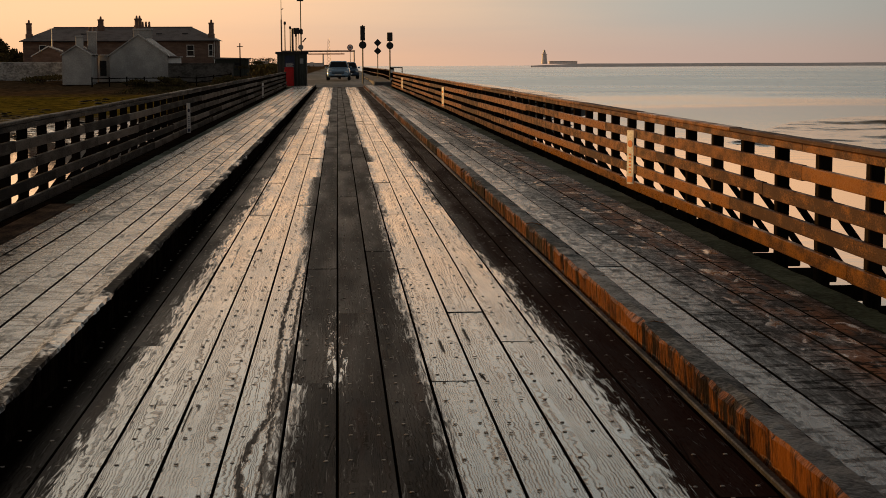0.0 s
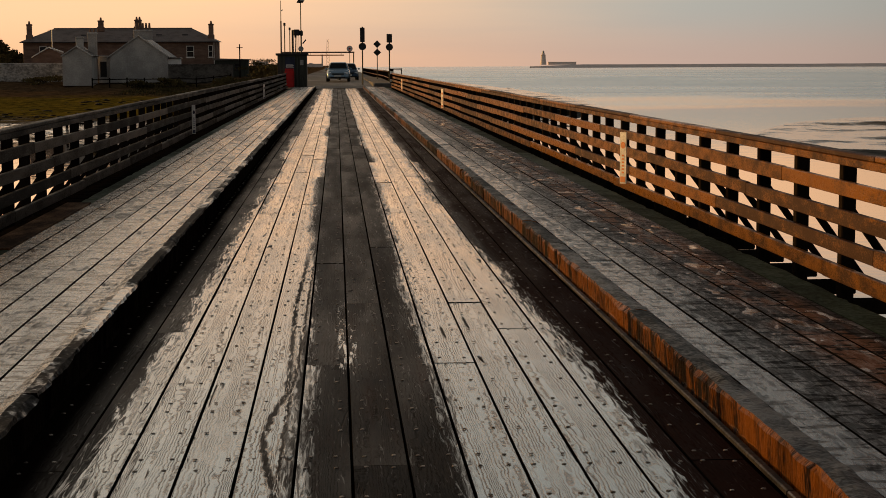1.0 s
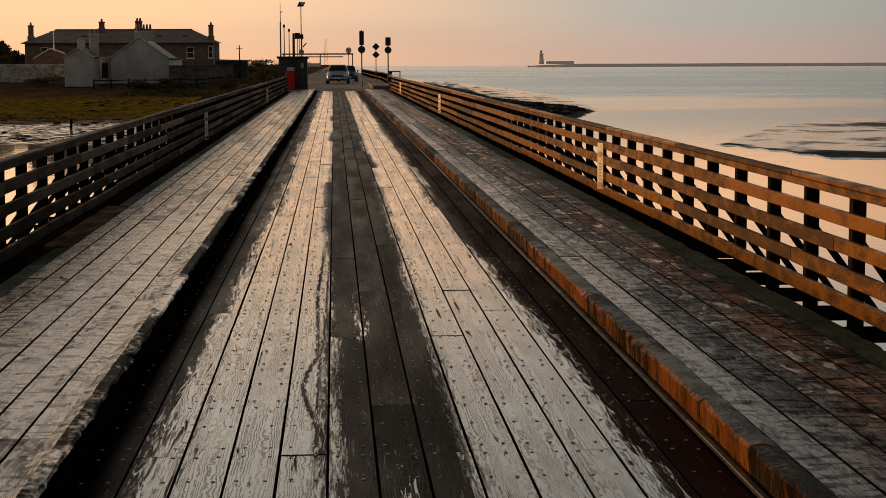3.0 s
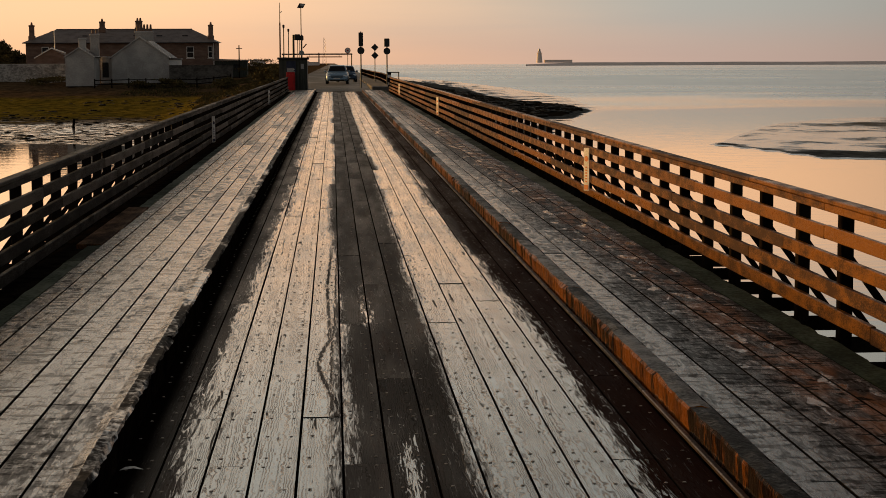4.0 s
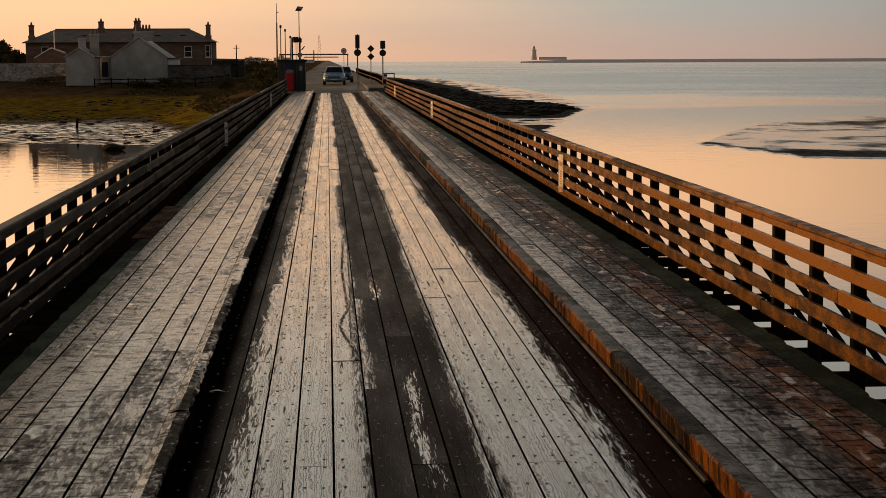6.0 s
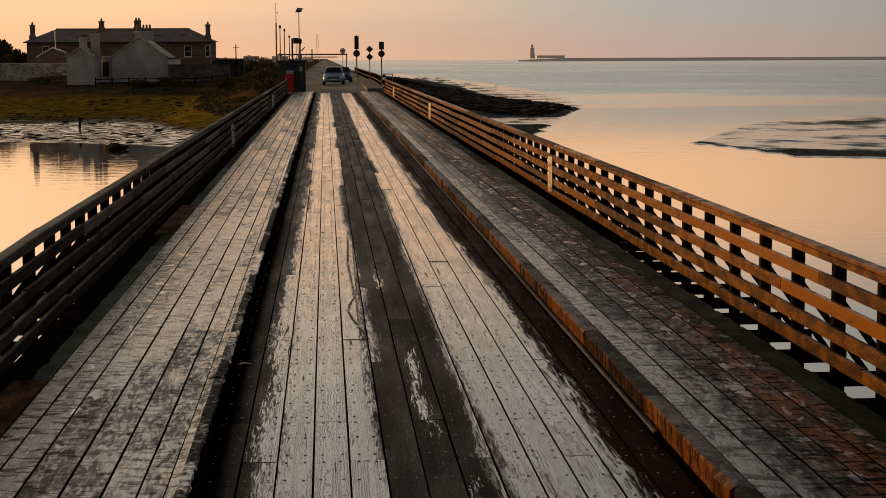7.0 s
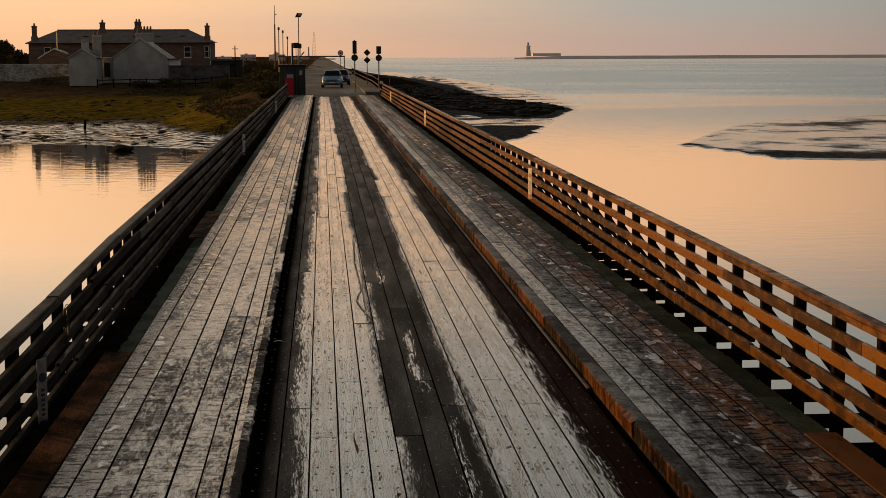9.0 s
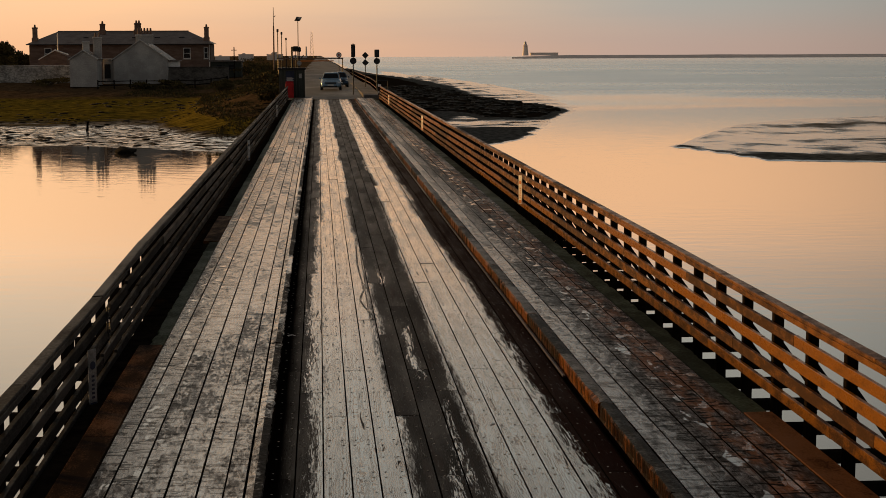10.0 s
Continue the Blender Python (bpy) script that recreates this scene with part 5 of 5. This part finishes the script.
bm = boxed(2.35, 4.25, 112.4, 170.0, -0.3, 0.44, bevel=0.03)
tagged(new("pavement", mesh_of("pavement", bm, DSTONE)), "dark narrow raised pavement beside the causeway road", "pavement", kind="structure")
bm = bmesh.new()
quill = [bm.verts.new((0.0045 * math.cos(a * 1.05) * w + 0.12 * f, 0.03 * math.sin(a * 1.05) * w + 0.01 * math.sin(f * 3), 0.012 + 0.012 * math.sin(f * 3.1))) for f, w in ((0, 0.1), (0.25, 1), (0.6, 0.9), (1, 0.1)) for a in range(6)]
for k in range(3):
    for i in range(6):
        j = (i + 1) % 6
        bm.faces.new((quill[k * 6 + i], quill[k * 6 + j], quill[k * 6 + 6 + j], quill[k * 6 + 6 + i]))
feather = new("feather", mesh_of("feather", bm, WHITE))
feather.matrix_basis = pose(-1.50, 3.6, 0.0, 0, 0, 4)
tagged(feather, "small white feather lying on the wet planks", "feather")

# ---- distance ----
wall_far = thing("breakwater", "long low granite sea wall far across the bay", "breakwater")
bm = bmesh.new()
r = random.Random(2)
prev = None
for k in range(61):
    x = 302.0 + 1300.0 * k / 60
    t0, t1 = -4.6, 0.7 + r.uniform(-0.25, 0.25) + (0.5 if k > 2 else -2.5 + k)
    ring = [bm.verts.new(p) for p in ((x, 2636, t0), (x, 2640, t1), (x, 2650, t1), (x, 2654, t0))]
    if prev:
        for i in range(3):
            bm.faces.new((prev[i], prev[i + 1], ring[i + 1], ring[i]))
    prev = ring
part("wall", bm, HAZED_STONE, wall_far)
tower = thing("lighthouse", "stout tapering lighthouse with gallery and lantern, far off", "lighthouse", Matrix.Translation((322.0, 2644.0, 0.9)))
part("tower", rodded((0, 0, 0), (0, 0, 14.5), 5.0, 3.4, 20), HAZED_STONE, tower)
part("gallery", rodded((0, 0, 14.5), (0, 0, 15.6), 4.6, 4.6, 20), HAZED_STONE, tower)
part("upper_tower", rodded((0, 0, 15.6), (0, 0, 18.2), 2.6, 2.3, 16), HAZED_STONE, tower)
part("lantern", rodded((0, 0, 18.2), (0, 0, 20.6), 1.7, 1.7, 12), GREYM, tower)
part("dome", rodded((0, 0, 20.6), (0, 0, 22.2), 1.8, 0.2, 12), HAZED_STONE, tower)
keep_house = thing("keeper_building", "long low building beside the lighthouse", "building", Matrix.Translation((330.0, 2645.0, 0.9)))
part("wall", boxed(0, 44, 0, 8, 0.0, 4.0), HAZED_STONE, keep_house)
part("roof", boxed(-0.5, 44.5, -0.5, 8.5, 4.01, 4.5, bevel=0.2), HAZED_STONE, keep_house)

lattice = thing("radio_mast", "distant lattice radio mast above the causeway", "mast", Matrix.Translation((-6.5, 1290.0, 0.2)))
bm = bmesh.new()
for s, q in ((-1, -1), (1, -1), (1, 1), (-1, 1)):
    rod(bm, (s * 1.5, q * 1.5, 0), (s * 0.5, q * 0.5, 21), 0.10, 0.07, 5)
for k in range(8):
    z0, z1 = k * 2.6, (k + 1) * 2.6
    w0, w1 = 1.5 - z0 / 21, 1.5 - z1 / 21
    rod(bm, (-w0, -w0, z0), (w1, -w1, z1), 0.06, 0.06, 5)
    rod(bm, (w0, -w0, z0), (-w1, -w1, z1), 0.06, 0.06, 5)
part("frame", bm, STEEL, lattice)
for x, y, w, h, d in ((-44.4, 1000, 8.7, 3.7, 10), (-27.4, 1003, 9.4, 3.6, 10), (-27.4, 1000, 2.6, 4.8, 2.8), (-16, 1180, 12, 2.4, 10), (-64, 1100, 9, 2.5, 9)):
    hall = thing("distant_building", "far flat-roofed industrial building on the skyline", "building", Matrix.Translation((x, y, 0.0)), "buildings on the skyline")
    part("wall", boxed(-w / 2, w / 2, 0, d, -0.5, h), HAZED_STONE, hall)
    part("roof", boxed(-w / 2 - 0.2, w / 2 + 0.2, -0.2, d + 0.2, h + 0.005, h + 0.3, bevel=0.04), HAZED_STONE, hall)
    part("roof_vent", boxed(-w * 0.25, -w * 0.05, d * 0.3, d * 0.6, h + 0.305, h + 0.9, bevel=0.04), HAZED_STONE, hall)
stack = thing("factory_chimney", "slim far factory chimney beside the radio mast", "chimney", Matrix.Translation((-10.8, 1290.0, 0.2)))
part("shaft", rodded((0, 0, -0.5), (0, 0, 9.0), 0.75, 0.5, 12), HAZED_STONE, stack)
part("rim", rodded((0, 0, 9.0), (0, 0, 9.5), 0.6, 0.6, 12), HAZED_STONE, stack)
wire_pole = thing("utility_pole", "dark thin timber utility pole behind the bank", "pole", Matrix.Translation((-14.25, 250.0, ground_z(-14.25, 250.0))))
part("shaft", rodded((0, 0, -0.4), (0, 0, 4.75 - ground_z(-14.25, 250.0)), 0.11, 0.08), POST, wire_pole)
part("crossarm", boxed(-0.45, 0.45, -0.05, 0.05, 4.2 - ground_z(-14.25, 250.0), 4.3 - ground_z(-14.25, 250.0), bevel=0.01), POST, wire_pole)

# ---- on the flats ----
stake = thing("mooring_stake", "short leaning dark timber stake in the mud", "stake", pose(-22.6, 142.2, ground_z(-22.6, 142.2), 2, 4, 0))
part("post", rodded((0, 0, -0.4), (0, 0, 0.85), 0.13, 0.10), POST, stake)


def lump_mesh(r, sx, sz):
    bm = bmesh.new()
    bmesh.ops.create_icosphere(bm, subdivisions=2, radius=1.0)
    o = r.uniform(0, 50)
    for v in bm.verts:
        k = 1 + 0.5 * noise.noise(v.co * 1.3 + Vector((o, 0, 0))) + 0.25 * noise.noise(v.co * 3.1 + Vector((0, o, 0)))
        v.co = Vector((v.co.x * sx * k, v.co.y * sx * 0.8 * k, v.co.z * sz * k))
    return bm


r = random.Random(12)
rock = new("boulder", mesh_of("boulder", lump_mesh(r, 0.8, 0.32), WEED))
rock.location = (-15.9, 113.6, SEA + 0.12)
tagged(rock, "dark weed-covered boulder at the water's edge", "boulder")


def scatter(name, label, spots, lo, hi, seed, squash=0.4):
    """Clumps lying on the shore, joined because they are past counting."""
    r = random.Random(seed)
    forms = []
    for _ in range(5):
        me_ = mesh_of(name, lump_mesh(r, 1.0, squash), WEED)
        forms.append((np.array([v.co for v in me_.vertices]), [tuple(p.vertices) for p in me_.polygons]))
    vs, fs, base = [], [], 0
    grounds = terrain(np.array([q[0] for q in spots]), np.array([q[1] for q in spots]))
    for (x, y), g in zip(spots, grounds):
        v, f = r.choice(forms)
        s, a = r.uniform(lo, hi), r.uniform(0, 6.3)
        turn = np.array([[math.cos(a), -math.sin(a), 0], [math.sin(a), math.cos(a), 0], [0, 0, 1]])
        vs.append((v @ turn.T) * s + np.array([x, y, g]))
        fs += [tuple(base + i for i in p) for p in f]
        base += len(v)
    me_ = bpy.data.meshes.new(name)
    me_.from_pydata(np.concatenate(vs).tolist(), [], fs)
    me_.materials.append(WEED)
    me_.shade_smooth()
    tagged(new(name, me_), label, "seaweed", kind="stuff")


pts = np.random.RandomState(12).uniform((7, 140), (34, 330), (6500, 2))
hs = terrain(pts[:, 0], pts[:, 1])
spots = [tuple(q) for q, h in zip(pts.tolist(), hs) if -3.62 < h < -1.5][:1100]
scatter("weedy_rocks", "black seaweed-covered rocks beside the causeway", spots, 0.35, 1.0, 3, 0.20)
pts = np.random.RandomState(14).uniform((-27, 113), (-4.9, 232), (5200, 2))
hs = terrain(pts[:, 0], pts[:, 1])
bank = [tuple(q) for q, h in zip(pts.tolist(), hs) if h > -3.2 and (h > -2.0 or q[0] > -9.5 - 5 * noise.noise((q[1] * 0.06, 2, 1))) and noise.noise((q[0] * 0.12, q[1] * 0.09, 9)) > -0.12][:1700]
pts = np.random.RandomState(13).uniform((-60, 116), (-6, 200), (1500, 2))
hs = terrain(pts[:, 0], pts[:, 1])
spots = [tuple(q) for q, h in zip(pts.tolist(), hs) if h > -3.85 and noise.noise((q[0] * 0.08, q[1] * 0.06, 4)) > -0.05][:520]


def tufts(name, label, spots, blades, low, high, seed):
    """Upright blades and leaves in loose tufts, joined because they are past counting."""
    r = np.random.RandomState(seed)
    base = np.repeat(np.array([(x, y, g) for (x, y), g in zip(spots, terrain(np.array([q[0] for q in spots]), np.array([q[1] for q in spots])))]), blades, axis=0)
    n = len(base)
    foot = base + np.stack([r.normal(0, 0.28, n), r.normal(0, 0.28, n), np.full(n, -0.08)], 1)
    lean = np.stack([r.normal(0, 0.16, n), r.normal(0, 0.16, n), r.uniform(low, high, n)], 1)
    turn = r.uniform(0, 6.28, n)
    side = np.stack([np.cos(turn), np.sin(turn), np.zeros(n)], 1) * r.uniform(0.03, 0.08, n)[:, None]
    vs = np.stack([foot - side, foot + side, foot + lean * 0.6 + side * 0.8, foot + lean, foot + lean * 0.6 - side * 0.8], 1).reshape(-1, 3)
    me_ = bpy.data.meshes.new(name)
    me_.from_pydata(vs.tolist(), [], [tuple(range(5 * k, 5 * k + 5)) for k in range(n)])
    me_.materials.append(ROUGH_GRASS)
    tagged(new(name, me_), label, "weeds", kind="stuff")


tufts("bank_weeds", "brown-green low weeds and rough grass on the causeway bank", bank, 13, 0.06, 0.34, 6)
scatter("weed_clumps", "dark clumps of seaweed scattered over the green flats", spots, 0.12, 0.5, 4, 0.22)


def marker(side, y, lo, hi, label):
    """A narrow upright notice strip on the rails, turned a little towards those who cross."""
    face = 3.44 if side > 0 else 3.39
    m = SLOPE @ Matrix.Translation((side * (face - 0.055), y, 0)) @ pose(0, 0, 0, 0, 0, -58 * side)
    top = thing("notice_strip", label, "notice", m, "notice strips on the fences")
    part("board", boxed(-0.06, 0.06, -0.012, 0, lo, hi, bevel=0.002), WHITE if side > 0 or y > 10 else GREYM, top)
    ink = ORANGE if side > 0 else BLUE
    part("round_mark", rodded((0, -0.0125, hi - 0.16), (0, -0.0155, hi - 0.16), 0.042, 0.042, 20), ink, top, "round printed mark")
    for k in range(6):
        part("writing_bar", boxed(-0.02, 0.02, -0.0155, -0.0125, lo + 0.13 + k * 0.042, lo + 0.152 + k * 0.042), ink, top)
    part("base_block", boxed(-0.045, 0.045, -0.0155, -0.0125, lo + 0.02, lo + 0.09), ink, top, "printed block")
    return top


marker(1, 20.05, 0.16, 0.80, "white notice strip with orange print on the fence rails")
marker(1, 56.3, 0.16, 0.80, "white notice strip with orange print on the fence rails")
marker(1, 92.0, 0.16, 0.80, "white notice strip with orange print on the fence rails")
marker(-1, 37.1, 0.12, 0.76, "white notice strip with blue print on the shaded fence rails")
marker(-1, -0.62, 0.0, 0.62, "grey weathered notice strip on the shaded fence rails")
marker(-1, 74.0, 0.12, 0.76, "white notice strip with blue print on the shaded fence rails")



def winding(name, label, category, points, radius, material):
    """A thin round strand through a few points."""
    curve = bpy.data.curves.new(name, "CURVE")
    curve.dimensions, curve.bevel_depth, curve.bevel_resolution, curve.resolution_u = "3D", radius, 1, 6
    line = curve.splines.new("NURBS")
    line.points.add(len(points) - 1)
    for p, q in zip(line.points, points):
        p.co = (*q, 1)
    line.use_endpoint_u, line.order_u = True, 3
    curve.materials.append(material)
    return tagged(new(name, curve), label, category)


loops = [(-3.372 + 0.012 * math.sin(a * 1.7), 1.12 + 0.10 * math.cos(a) + 0.02 * math.sin(2.3 * a), 0.70 + 0.14 * math.sin(a) - 0.008 * a) for a in (k * 0.6 for k in range(44))]
winding("wire_coil", "loose dark wire coil hanging on the fence boards", "wire", loops, 0.004, DARK)

# ---- planks and nails of the bridge ----


def lay(parent, material, edges, z, stagger, thick, name="plank", limit=10 ** 6, lo=DECK_START, hi=DECK_END, gap=0.009, sway=0.25):
    """Rows of planks between the edges; those past the limit of the near stretch are joined."""
    meshes, rest = {}, bmesh.new()
    for r, (a, b) in enumerate(zip(edges, edges[1:])):
        a, b = min(a, b), max(a, b)
        width = b - a - gap
        y = stagger[r % len(stagger)] - FULL * 30
        while y < DECK_END:
            s, e = max(y, DECK_START), min(y + FULL, DECK_END)
            y += FULL
            if e - s < 0.3:
                continue
            m = Matrix.Translation(((a + b) / 2 + rng.uniform(-0.0012, 0.0012), s + 0.003, z + rng.uniform(-0.0025, 0.0025))) @ pose(0, 0, 0, rng.uniform(-0.02, 0.02), rng.uniform(-sway, sway), 0)
            key = (round(width, 3), round(e - s, 2))
            if key not in meshes:
                meshes[key] = plank_mesh(name, width, e - s - 0.006, thick, material)
            if lo <= s and s < hi:
                piece(name, meshes[key], parent, m)
            else:
                old = len(rest.verts)
                rest.from_mesh(meshes[key])
                rest.verts.ensure_lookup_table()
                for v in rest.verts[old:]:
                    v.co = m @ v.co
    if len(rest.verts):
        beyond = tagged(part("planks_beyond", rest, material, parent), kind="stuff")
        beyond.data.materials.append(BEAM)
    rest = None


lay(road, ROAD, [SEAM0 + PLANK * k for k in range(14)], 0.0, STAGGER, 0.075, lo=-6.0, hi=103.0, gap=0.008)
lay(walk_left, WALK_L, LEFT_EDGES, FOOT, (0.05, 0.05, 3.2, 2.1, 0.9, 1.5), 0.07, lo=-14.0, hi=103.0, gap=0.011, sway=0.6)
lay(walk_right, WALK_R, RIGHT_EDGES, FOOT, (2.7, 0.3, 3.9, 1.5, 3.3), 0.07, lo=-14.0, hi=103.0, gap=0.011, sway=0.6)

spots = []
for k in range(-6, 38):
    for dy in (-0.1, 0.1, 0.62):
        for r in range(13):
            for f in (0.24, 0.76):
                spots.append((SEAM0 + PLANK * (r + f) + rng.uniform(-0.012, 0.012), BEAM_AT + k * BAY + dy + rng.uniform(-0.012, 0.012)))
bm = bmesh.new()
for x, y in spots:
    turn = rng.uniform(0, 6.28)
    ring = [bm.verts.new((x + 0.0112 * math.cos(turn + a * math.pi / 3), y + 0.0112 * math.sin(turn + a * math.pi / 3), 0.001)) for a in range(6)]
    crown = [bm.verts.new((x + 0.0085 * math.cos(turn + a * math.pi / 3), y + 0.0085 * math.sin(turn + a * math.pi / 3), 0.0045)) for a in range(6)]
    bm.faces.new(crown)
    for i in range(6):
        bm.faces.new((ring[i], ring[(i + 1) % 6], crown[(i + 1) % 6], crown[i]))
tagged(part("nail_heads", bm, STEEL, road, "rusty nail heads in rows across the planks"), kind="stuff")
